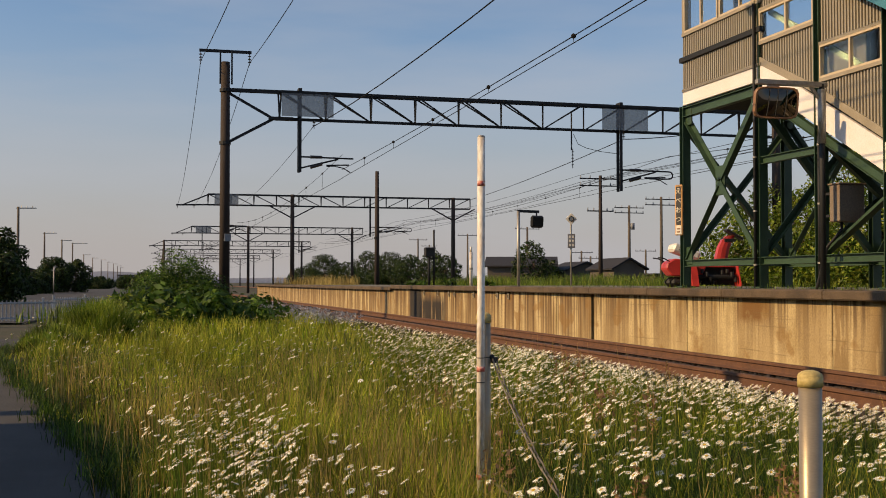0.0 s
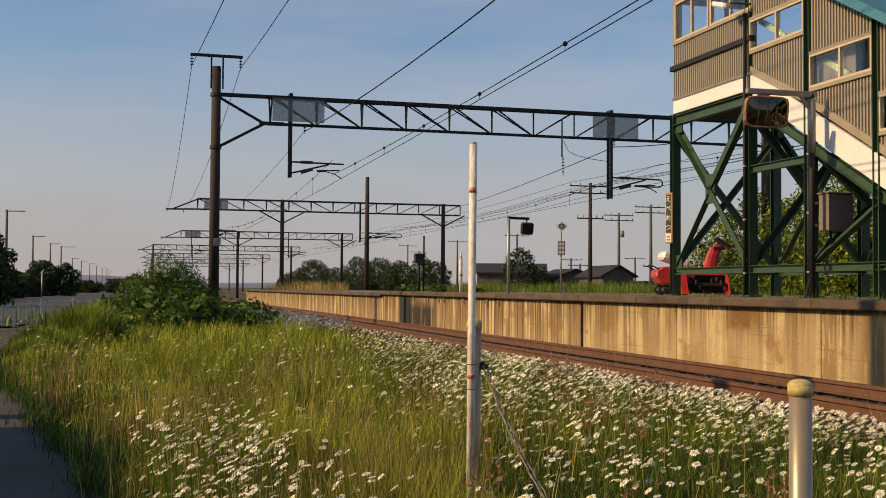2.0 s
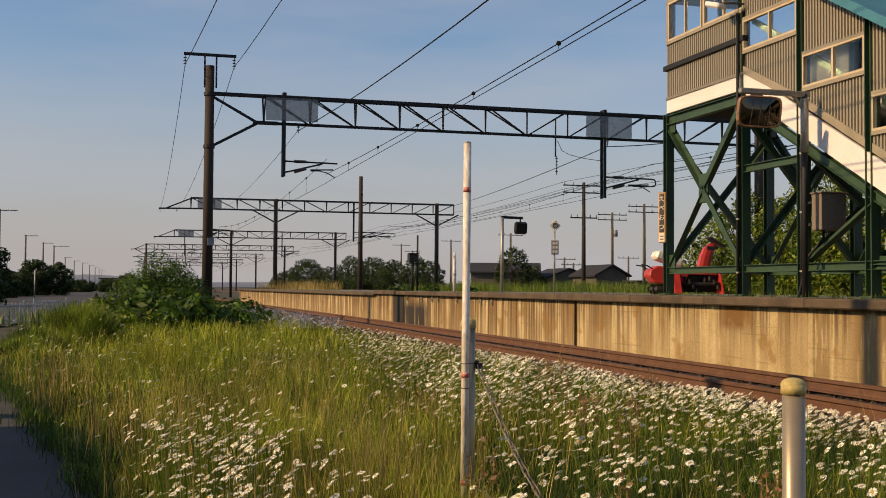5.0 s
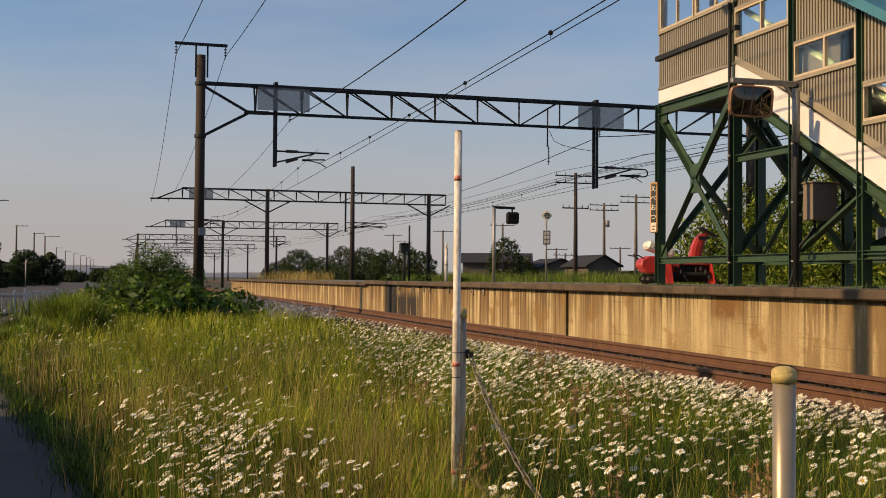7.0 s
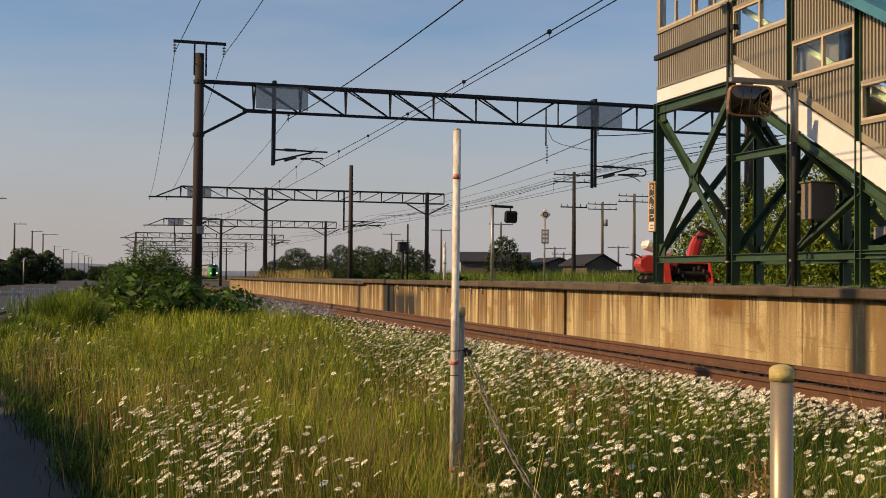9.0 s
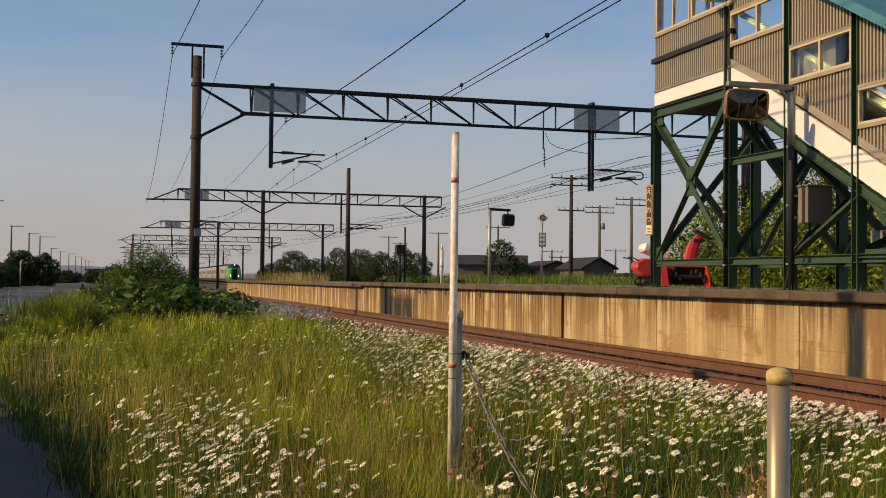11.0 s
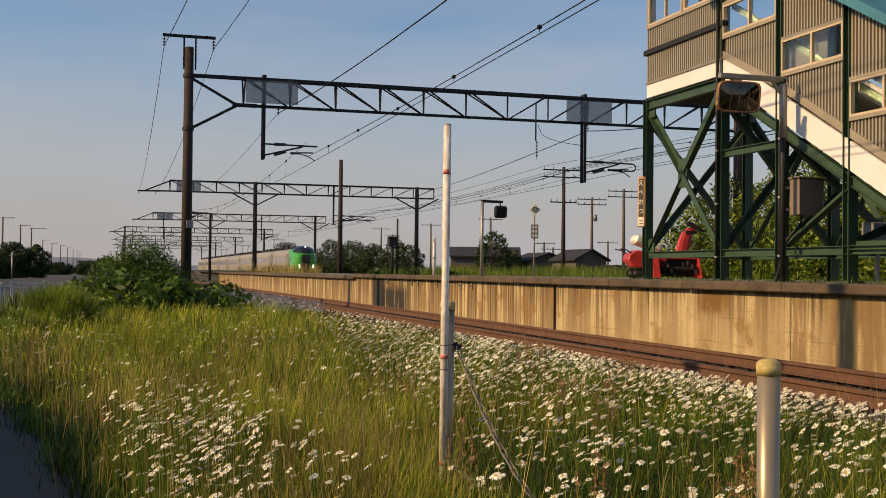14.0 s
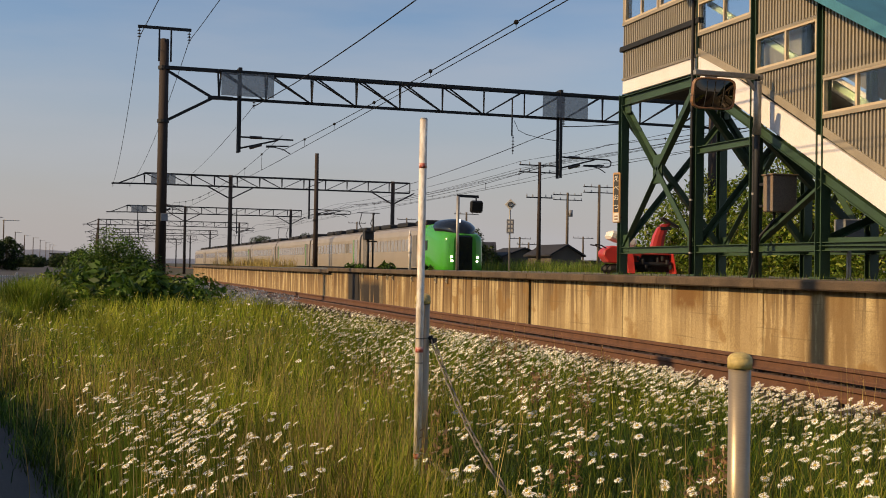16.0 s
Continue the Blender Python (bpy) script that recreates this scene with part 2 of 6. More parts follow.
M = dict(
    concrete_wall=wall_mat(),
    coping=mat("coping_concrete", (0.105, 0.072, 0.045), 0.9, vary=0.4, scale=2.0, fine=50, bump=0.4, tint=(0.04, 0.028, 0.02)),
    asphalt=mat("asphalt", (0.046, 0.045, 0.045), 0.9, vary=0.3, scale=1.5, fine=120, bump=0.5),
    platform_top=mat("platform_surface", (0.16, 0.14, 0.11), 0.95, vary=0.4, scale=0.8, fine=60, bump=0.5, tint=(0.09, 0.10, 0.05)),
    soil=mat("soil", (0.05, 0.042, 0.022), 1.0, vary=0.5, scale=0.7, fine=30, bump=0.6, tint=(0.025, 0.035, 0.010)),
    ballast=mat("ballast_stone", (0.040, 0.029, 0.025), 0.95, vary=0.3, scale=3, fine=60, bump=0.5, tint=(0.022, 0.016, 0.015), island=0.7),
    rail=mat("rusty_rail", (0.125, 0.055, 0.028), 0.8, 0.0, vary=0.35, scale=6, fine=70, bump=0.3, tint=(0.07, 0.030, 0.018)),
    rail_head=mat("worn_rail_head", (0.14, 0.066, 0.036), 0.6, 0.2, vary=0.3, scale=4, fine=60, bump=0.1),
    sleeper=mat("sleeper_wood", (0.07, 0.045, 0.03), 0.9, vary=0.4, scale=5, fine=50, bump=0.4, rnd=0.3),
    steel_dark=mat("dark_painted_steel", (0.007, 0.008, 0.010), 0.7, 0.0, vary=0.35, scale=4, fine=50, bump=0.1),
    mast=mat("rusty_steel_mast", (0.036, 0.023, 0.018), 0.85, 0.0, vary=0.4, scale=2, fine=40, bump=0.2, tint=(0.026, 0.018, 0.015), stretch=(3, 3, 0.6)),
    mesh_panel=screen_mat(),
    green=mat("green_painted_steel", (0.030, 0.068, 0.032), 0.5, 0.0, vary=0.3, scale=3, fine=60, bump=0.1, tint=(0.020, 0.045, 0.024)),
    clad=mat("corrugated_cladding", (0.29, 0.255, 0.20), 0.6, 0.0, vary=0.2, scale=1.5, fine=50, bump=0.08, tint=(0.24, 0.205, 0.155)),
    flash=mat("flashing_strip", (0.30, 0.255, 0.19), 0.6, 0.0, vary=0.2, scale=2, fine=50, bump=0.05),
    cream=mat("cream_stair_fascia", (0.74, 0.70, 0.69), 0.7, vary=0.12, scale=2.0, fine=40, bump=0.1, tint=(0.60, 0.54, 0.45)),
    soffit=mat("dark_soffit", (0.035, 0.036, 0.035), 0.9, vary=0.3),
    alu=mat("aluminium_frame", (0.55, 0.44, 0.30), 0.5, 0.1, vary=0.15),
    teal=mat("teal_roof_sheet", (0.04, 0.20, 0.27), 0.5, 0.1, vary=0.2, scale=2, fine=40, bump=0.1),
    pane=glass_mat("window_glass", (0.82, 0.87, 0.88)),
    inner=mat("interior_lining", (0.20, 0.20, 0.19), 0.8, vary=0.2),
    steel_post=mat("stainless_bollard", (0.34, 0.28, 0.20), 0.38, 0.45, vary=0.12, scale=2, fine=70, bump=0.04, stretch=(1, 1, 6)),
    cap=mat("yellow_plastic_cap", (0.50, 0.39, 0.15), 0.6, vary=0.25, scale=20, fine=90),
    white_paint=mat("chipped_white_paint", (0.74, 0.71, 0.64), 0.5, vary=0.34, scale=16, fine=70, bump=0.15, tint=(0.40, 0.24, 0.13), stretch=(1, 1, 0.35)),
    red_paint=mat("faded_red_tape", (0.55, 0.10, 0.07), 0.5, vary=0.45, scale=40, fine=80, tint=(0.68, 0.58, 0.50)),
    galv=mat("galvanised_steel", (0.36, 0.34, 0.31), 0.5, 0.6, vary=0.25, scale=8, fine=60),
    chain=mat("chain_steel", (0.24, 0.21, 0.17), 0.45, 0.6, vary=0.3),
    black=mat("black_rubber", (0.015, 0.015, 0.015), 0.6, vary=0.2),
    mirror=mat("mirror_face", (0.11, 0.095, 0.08), 0.06, 1.0, vary=0.02, bump=0.0),
    orange=mat("orange_mirror_rim", (0.26, 0.12, 0.05), 0.5, vary=0.3),
    box_grey=mat("weathered_cabinet", (0.20, 0.155, 0.12), 0.7, 0.1, vary=0.3, scale=3, fine=40, tint=(0.20, 0.12, 0.07)),
    insulator=mat("porcelain", (0.05, 0.035, 0.03), 0.3, vary=0.2),
    wire=mat("weathered_wire", (0.007, 0.007, 0.008), 0.7, 0.0, vary=0.1, bump=0.0, spec=0.2),
    wood_pole=mat("concrete_utility_pole", (0.12, 0.095, 0.072), 0.9, vary=0.25, scale=2, fine=40),
    red_body=mat("red_machine_paint", (0.50, 0.040, 0.032), 0.4, vary=0.2, scale=5),
    white_body=mat("white_plastic_cover", (0.75, 0.72, 0.66), 0.45, vary=0.12),
    train_side=mat("train_stainless_side", (0.40, 0.34, 0.27), 0.36, 0.35, vary=0.12, scale=0.6, fine=30, bump=0.03),
    train_green=mat("train_green_paint", (0.035, 0.30, 0.030), 0.12, 0.0, vary=0.06, scale=0.8, fine=20, bump=0.0),
    train_roof=mat("train_roof_grey", (0.15, 0.14, 0.135), 0.7, vary=0.25),
    train_glass=mat("train_dark_glass", (0.008, 0.011, 0.014), 0.06, vary=0.05, bump=0.0),
    train_window=mat("train_side_glass", (0.30, 0.29, 0.28), 0.08, 0.3, vary=0.05, bump=0.0),
    headlight=glow_mat("headlight", (1.0, 0.93, 0.80), 7.0),
    roof_dark=mat("house_roof", (0.022, 0.020, 0.022), 0.8, vary=0.3),
    house_wall=mat("house_wall", (0.10, 0.08, 0.065), 0.9, vary=0.2, scale=1),
    hill=mat("distant_hill", (0.26, 0.29, 0.36), 1.0, vary=0.2, scale=0.01, fine=0.1, bump=0.0),
    grass=leaf_mat("grass_blades", (0.055, 0.11, 0.006), (0.26, 0.36, 0.016), (0.66, 0.62, 0.085), through=0.45, dry=(0.36, 0.30, 0.05)),
    # greens lowered so the colour carries the shade between the meadow's stems
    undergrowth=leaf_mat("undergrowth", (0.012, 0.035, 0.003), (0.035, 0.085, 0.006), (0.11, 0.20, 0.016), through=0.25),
    straw=leaf_mat("dry_seed_grass", (0.28, 0.20, 0.06), (0.44, 0.33, 0.10), (0.58, 0.45, 0.16)),
    far_grass=leaf_mat("far_grass", (0.06, 0.12, 0.013), (0.14, 0.22, 0.022), (0.27, 0.30, 0.05)),
    petal=leaf_mat("daisy_petal", (0.80, 0.80, 0.72), (0.88, 0.88, 0.80), (0.93, 0.93, 0.86), through=0.18),
    disc=mat("daisy_disc", (0.60, 0.42, 0.04), 0.8, vary=0.2),
    bush=leaf_mat("bush_leaves", (0.025, 0.065, 0.009), (0.06, 0.13, 0.016), (0.12, 0.20, 0.025)),
    tree=leaf_mat("tree_leaves", (0.009, 0.022, 0.005), (0.024, 0.055, 0.008), (0.06, 0.09, 0.014), through=0.22),
    shrub=leaf_mat("sunny_shrub_leaves", (0.05, 0.11, 0.010), (0.15, 0.23, 0.02), (0.30, 0.33, 0.045)),
    sorrel=leaf_mat("sorrel_seed", (0.22, 0.11, 0.055), (0.36, 0.21, 0.11), (0.46, 0.30, 0.17), through=0.25),
    bark=mat("bark", (0.07, 0.05, 0.035), 0.95, vary=0.4, scale=10, fine=60, bump=0.5),
    blue_flower=leaf_mat("pale_flower", (0.20, 0.23, 0.27), (0.30, 0.33, 0.38), (0.45, 0.46, 0.5), through=0.2),
    sign_white=mat("sign_white", (0.75, 0.70, 0.60), 0.6, vary=0.1),
    sign_orange=mat("orange_sign_edge", (0.72, 0.36, 0.12), 0.5, vary=0.15),
    sign_black=mat("sign_black", (0.02, 0.02, 0.022), 0.5, vary=0.1),
    sign_grey=mat("sign_grey", (0.22, 0.23, 0.25), 0.6, vary=0.2),
    rail_green=mat("pale_green_rail", (0.26, 0.34, 0.22), 0.6, vary=0.1),
    patch=mat("rusty_patch", (0.19, 0.10, 0.035), 0.9, vary=0.4, scale=6, fine=40, bump=0.3),
    fence=mat("pale_fence_paint", (0.42, 0.43, 0.46), 0.6, vary=0.2),
)


# ---- building blocks ----
def thing(name, at, label, category, group="", kind="", rz=0.0):
    e = new(name)
    e.empty_display_size = 0.2
    e.matrix_basis = pose(*at, 0, 0, rz)
    return tagged(e, label, category, group, kind)


def link(name, bm, material, smooth=False):
    me = bpy.data.meshes.new(name)
    bm.normal_update()
    bm.to_mesh(me)
    bm.free()
    me.materials.append(material)
    if smooth:
        for p in me.polygons:
            p.use_smooth = True
    return new(name, me)


def part(name, bm, material, parent, label="", smooth=False):
    ob = link(name, bm, material, smooth)
    ob.parent = parent
    return tagged(ob, label)


def share(name, ob, parent, m):
    """Another object on the same mesh, under parent."""
    o = new(name, ob.data)
    o.parent = parent
    o.matrix_basis = m
    return o


def B():
    return bmesh.new()


def box(bm, a, b, bevel=0.0):
    """A box from corner a to corner b."""
    r = bmesh.ops.create_cube(bm, size=1.0)
    vs = r["verts"]
    m = Matrix.Translation([(p + q) / 2 for p, q in zip(a, b)]) @ Matrix.Diagonal([abs(q - p) for p, q in zip(a, b)] + [1])
    bmesh.ops.transform(bm, matrix=m, verts=vs)
    if bevel:
        es = list({e for v in vs for e in v.link_edges})
        bmesh.ops.bevel(bm, geom=es, offset=bevel, segments=1, affect="EDGES")
    return bm


def frame_of(p, q, up=(0, 0, 1)):
    d = Vector(q) - Vector(p)
    w = d.normalized()
    u = Vector(up)
    if abs(w.dot(u)) > 0.98:
        u = Vector((0, 1, 0))
    s = w.cross(u).normalized()
    u = s.cross(w)
    m = Matrix((s, u, w)).transposed().to_4x4()
    m.translation = (Vector(p) + Vector(q)) / 2
    return m, d.length


def bar(bm, p, q, w, h, up=(0, 0, 1)):
    """A square bar from p to q: w sideways, h along up."""
    m, n = frame_of(p, q, up)
    r = bmesh.ops.create_cube(bm, size=1.0)
    bmesh.ops.transform(bm, matrix=m @ Matrix.Diagonal((w, h, n, 1)), verts=r["verts"])
    return bm


def rolled(bm, p, q, prof, up):
    """A rolled section in one piece: the outline prof (sideways, up) swept from p to q."""
    m, n = frame_of(p, q, up)
    a, b = ([bm.verts.new(m @ Vector((x, y, z))) for x, y in prof] for z in (-n / 2, n / 2))
    bm.faces.new(list(reversed(a)))
    bm.faces.new(b)
    for i in range(len(prof)):
        j = (i + 1) % len(prof)
        bm.faces.new((a[i], a[j], b[j], b[i]))
    return bm


def angle_bar(bm, p, q, w, t=0.012, up=(0, 0, 1)):
    """An L-shaped rolled bar."""
    h = w / 2
    return rolled(bm, p, q, [(-h, -h), (h, -h), (h, t - h), (t - h, t - h), (t - h, h), (-h, h)], up)


def hbeam(bm, p, q, w, d, t=0.012, up=(0, 0, 1)):
    """An H section: flanges w wide, d deep along up."""
    w, d, k = w / 2, d / 2, t / 2
    return rolled(bm, p, q, [(-w, -d - k), (w, -d - k), (w, k - d), (k, k - d), (k, d - k), (w, d - k), (w, d + k), (-w, d + k), (-w, d - k), (-k, d - k), (-k, k - d), (-w, k - d)], up)


def rod(bm, p, q, r1, r2=None, seg=10):
    m, n = frame_of(p, q)
    bmesh.ops.create_cone(bm, cap_ends=True, segments=seg, radius1=r1, radius2=r1 if r2 is None else r2, depth=n, matrix=m)
    return bm


def tube(bm, pts, r, seg=5):
    """A round bar swept along points, in one piece."""
    pts = [Vector(p) for p in pts]
    rings = []
    for i, p in enumerate(pts):
        d = (pts[min(i + 1, len(pts) - 1)] - pts[max(i - 1, 0)])
        m, _ = frame_of(p - d, p + d)
        rings.append([bm.verts.new(m @ Vector((r * math.cos(6.2832 * k / seg), r * math.sin(6.2832 * k / seg), 0))) for k in range(seg)])
    for a, b in zip(rings, rings[1:]):
        for k in range(seg):
            j = (k + 1) % seg
            bm.faces.new((a[k], a[j], b[j], b[k]))
    bm.faces.new(list(reversed(rings[0])))
    bm.faces.new(rings[-1])
    return bm


def ball(bm, at, r, seg=10, squash=(1, 1, 1)):
    bmesh.ops.create_uvsphere(bm, u_segments=seg, v_segments=max(4, seg // 2), radius=r, matrix=Matrix.Translation(at) @ Matrix.Diagonal((*squash, 1)))
    return bm


def mesh_np(name, verts, faces_loops, starts, material):
    me = bpy.data.meshes.new(name)
    me.vertices.add(len(verts))
    me.vertices.foreach_set("co", np.ascontiguousarray(verts, np.float32).ravel())
    me.loops.add(len(faces_loops))
    me.loops.foreach_set("vertex_index", np.ascontiguousarray(faces_loops, np.int32))
    me.polygons.add(len(starts))
    me.polygons.foreach_set("loop_start", np.ascontiguousarray(starts, np.int32))
    me.update(calc_edges=True)
    me.materials.append(material)
    return me


def quads_np(name, verts, material):
    """Verts in fours: one quad each."""
    n = len(verts) // 4
    return mesh_np(name, verts, np.arange(4 * n), np.arange(n) * 4, material)


rng = np.random.default_rng(7)


def leaf_cloud(name, centres, radii, per, size, material, squash=0.85):
    """Leaves, one folded pair of quads each, scattered over uneven clumps."""
    out = []
    for c, r in zip(centres, radii):
        n = max(8, int(per * r * r))
        d = rng.normal(size=(n, 3))
        d /= np.linalg.norm(d, axis=1)[:, None]
        rad = r * rng.uniform(0.45, 1.08, n) ** 0.7
        p = np.array(c) + d * rad[:, None] * (1, 1, squash)
        nrm = d * 0.7 + rng.normal(size=(n, 3)) * 0.6 + (0, 0, 0.35)
        nrm /= np.linalg.norm(nrm, axis=1)[:, None]
        a = np.cross(nrm, rng.normal(size=(n, 3)))
        a /= np.linalg.norm(a, axis=1)[:, None]
        b = np.cross(nrm, a)
        s = (size * rng.uniform(0.6, 1.35, n))[:, None]
        out.append(np.stack([p - a * s, p - b * s * 0.42, p + a * s, p + b * s * 0.42], 1).reshape(-1, 3))
    return quads_np(name, np.concatenate(out), material)


def tree(name, at, height, spread, label, category="tree", material="tree", leaf=0.16, per=200, clumps=16, trunk=0.12, low=0.3, seed=1, group=""):
    r = np.random.default_rng(seed)
    e = thing(name, at, label, category, group)
    bm = B()
    top = Vector((r.uniform(-0.2, 0.2), r.uniform(-0.2, 0.2), height * 0.62))
    rod(bm, (0, 0, -0.1), top * 0.5, trunk, trunk * 0.75, 8)
    rod(bm, top * 0.5, top, trunk * 0.75, trunk * 0.35, 7)
    centres, radii = [], []
    for i in range(clumps):
        a, u = i * 2.4 + r.uniform(-0.4, 0.4), (i + 0.5) / clumps
        h = height * (low + (0.93 - low) * u)
        w = spread * math.sin(math.pi * (0.16 + 0.78 * u)) * r.uniform(0.55, 0.85)
        c = Vector((math.cos(a) * w, math.sin(a) * w, h))
        centres.append(tuple(c))
        radii.append(spread * r.uniform(0.28, 0.46) * (1.15 - 0.5 * u))
        rod(bm, top * min(0.95, 0.25 + 0.6 * u), c, trunk * 0.3, trunk * 0.08, 5)
    part("trunk", bm, M["bark"], e, "", True)
    crown = new("crown", leaf_cloud("crown", centres, radii, per, leaf, M[material]))
    crown.parent = e
    return e


def blades(name, x, y, z, h, w, lean, material, seg=3):
    """Curved tapering blades at the given feet."""
    n = len(x)
    ang = rng.uniform(0, 2 * math.pi, n)
    side = np.stack([np.cos(ang), np.sin(ang), np.zeros(n)], 1)
    bend = np.stack([-np.sin(ang), np.cos(ang), np.zeros(n)], 1) * (lean * rng.uniform(0.2, 1.0, n) * h)[:, None]
    foot = np.stack([x, y, z], 1)
    rows = []
    for k in range(seg + 1):
        u = k / seg
        mid = foot + bend * u ** 2 + np.stack([np.zeros(n), np.zeros(n), h * (u - 0.12 * u * u)], 1)
        ww = (w * (1 - 0.88 * u ** 1.5))[:, None]
        rows += [mid - side * ww / 2, mid + side * ww / 2]
    v = np.stack(rows, 1).reshape(-1, 3)
    base = (np.arange(n) * 2 * (seg + 1))[:, None, None]
    f = np.array([[2 * k, 2 * k + 1, 2 * k + 3, 2 * k + 2] for k in range(seg)])[None]
    loops = (base + f).ravel()
    return mesh_np(name, v, loops, np.arange(n * seg) * 4, M[material])


# ---- ground, path, road ----
def path_edge(y):
    """X of the path's grass-side edge."""
    return max(-2.5, -0.15 - 0.155 * (y - 7.6) - 0.0012 * max(0.0, y - 7.6) ** 2)


def ground_z(x, y):
    z = -0.30
    if x > 4.4:
        z += 0.12 * min(1.0, (x - 4.4) / 1.2)
    return z + 0.03 * noise.noise((x * 0.4, y * 0.4, 0.0))


def ground_sheet():
    xs = sorted(set([-2500, -900, -300, -120, -60, -40] + [-30 + i * 1.0 for i in range(41)] + [14, 20, 30, 50, 90, 200, 500, 1000, 2500]))
    ys = sorted(set([-300, -100, -40, -20, -10] + [-5 + i * 1.5 for i in range(60)] + [90, 100, 120, 150, 200, 300, 500, 900, 1600, 3000]))
    bm = B()
    grid = [[bm.verts.new((x, y, ground_z(x, y) - 0.06 if -30 <= x <= 10 and y <= 85 else -0.36)) for x in xs] for y in ys]
    for a, b in zip(grid, grid[1:]):
        for i in range(len(xs) - 1):
            bm.faces.new((a[i], a[i + 1], b[i + 1], b[i]))
    ob = link("ground", bm, M["soil"], True)
    tagged(ob, "flat earthy ground with low weeds, reaching the horizon", "ground", "", "structure")


def strip(name, edge_l, edge_r, ys, z, material, label, category):
    bm = B()
    rows = [(bm.verts.new((edge_l(y), y, z)), bm.verts.new((edge_r(y), y, z)), bm.verts.new((edge_l(y), y, z - 0.15)), bm.verts.new((edge_r(y), y, z - 0.15))) for y in ys]
    for a, b in zip(rows, rows[1:]):
        bm.faces.new((a[0], a[1], b[1], b[0]))
        bm.faces.new((a[1], a[3], b[3], b[1]))
        bm.faces.new((a[2], a[0], b[0], b[2]))
    ob = link(name, bm, M[material])
    return tagged(ob, label, category, "", "structure")


ground_sheet()
strip("path", lambda y: path_edge(y) - 3.2, path_edge, [-12 + i * 1.5 for i in range(28)], -0.29, "asphalt", "worn dark asphalt footpath with crumbling grassy edge", "path")
strip("road", lambda y: -26 + 0.03 * y, lambda y: -7.0 + 0.08 * y, [40 + i * 20 for i in range(30)], -0.30, "asphalt", "grey asphalt street running off beside the railway", "road")


# ---- near track ----
TRACK_X = 7.45


def rail_profile(bm, x, y0, y1, z, head_only=False):
    """A flat-bottomed rail in one piece, or the worn top of its head."""
    if head_only:
        return box(bm, (x - 0.028, y0, z), (x + 0.028, y1, z + 0.004), 0.0015)
    half = [(0.062, -0.15), (0.062, -0.14), (0.014, -0.122), (0.008, -0.112), (0.008, -0.048), (0.014, -0.04), (0.033, -0.036), (0.033, -0.006), (0.027, 0.0)]
    prof = [(x + a, z + b) for a, b in half] + [(x - a, z + b) for a, b in reversed(half)]
    rows = [[bm.verts.new((a, y, b)) for a, b in prof] for y in (y0, y1)]
    for i in range(len(prof)):
        j = (i + 1) % len(prof)
        bm.faces.new((rows[0][i], rows[0][j], rows[1][j], rows[1][i]))
    bm.faces.new(list(reversed(rows[0])))
    bm.faces.new(rows[1])
    return bm


def track(name, x, y0, y1, label, rz=0.0, sleepers=True, cant=0.0):
    e = thing(name, (x, 0, 0), label, "railway track", "", "structure", rz)
    for s, z in ((-0.566, -cant), (0.566, 0.0)):
        bm = B()
        rail_profile(bm, s, y0, y1, z)
        r = part("rail", bm, M["rail"], e)
        bm = B()
        rail_profile(bm, s, y0, y1, z, True)
        part("rail_head", bm, M["rail_head"], r)
    if sleepers:
        bm = B()
        box(bm, (-1.05, -0.11, -0.33), (1.05, 0.11, -0.182), 0.012)
        first = part("sleeper", bm, M["sleeper"], e)
        first.matrix_basis = pose(0, y0 + 0.4, 0)
        for i in range(1, sleepers):
            share("sleeper", first, e, pose(0, y0 + 0.4 + i * 0.66, 0, 0, 0, random.uniform(-1, 1)))
    return e


track("railway_track", TRACK_X, 2, 420, "rusty single railway track on ballast beside the platform", 0, 130, 0.03)
track("railway_track", 20.2, -60, 620, "railway track behind the platform on which the train runs", -0.917, 0)


def ballast_bed():
    bm = B()
    prof = [(5.0, -0.40), (5.9, -0.22), (8.7, -0.20), (9.2, -0.34)]
    rows = [[bm.verts.new((x, y, z)) for x, z in prof] for y in (-20, 20, 60, 120, 420)]
    for a, b in zip(rows, rows[1:]):
        for i in range(3):
            bm.faces.new((a[i], a[i + 1], b[i + 1], b[i]))
    tagged(link("ballast_bed", bm, M["ballast"]), "brown stained ballast bed under the rails", "ballast", "", "structure")
    n = 26000
    y = 3 + 62 * rng.uniform(0, 1, n) ** 1.6
    x = rng.uniform(5.0, 8.8, n)
    z = np.interp(x, [p[0] for p in prof], [p[1] for p in prof])
    s = rng.uniform(0.018, 0.042, n) * (1 + y / 50)
    tet = np.array([(1, 0.1, -0.5), (-0.6, 0.8, -0.4), (-0.5, -0.9, -0.5), (0.1, 0.2, 0.9), (0.55, -0.6, 0.45)])
    rot = rng.uniform(0, 6.28, n)
    c, si = np.cos(rot)[:, None], np.sin(rot)[:, None]
    v = np.stack([tet[None, :, 0] * c - tet[None, :, 1] * si, tet[None, :, 0] * si + tet[None, :, 1] * c, np.repeat(tet[None, :, 2], n, 0)], 2) * rng.uniform(0.7, 1.3, (n, 1, 3)) * s[:, None, None]
    v += np.stack([x, y, z + 0.01], 1)[:, None, :]
    tri = np.array([(0, 1, 3), (1, 2, 3), (2, 4, 3), (2, 0, 4), (0, 3, 4)])
    loops = (np.arange(n)[:, None, None] * 5 + tri[None]).ravel()
    ob = new("ballast_stones", mesh_np("ballast_stones", v.reshape(-1, 3), loops, np.arange(n * 5) * 3, M["ballast"]))
    tagged(ob, "loose rust-brown crushed stones round the rails", "ballast", "", "stuff")


ballast_bed()


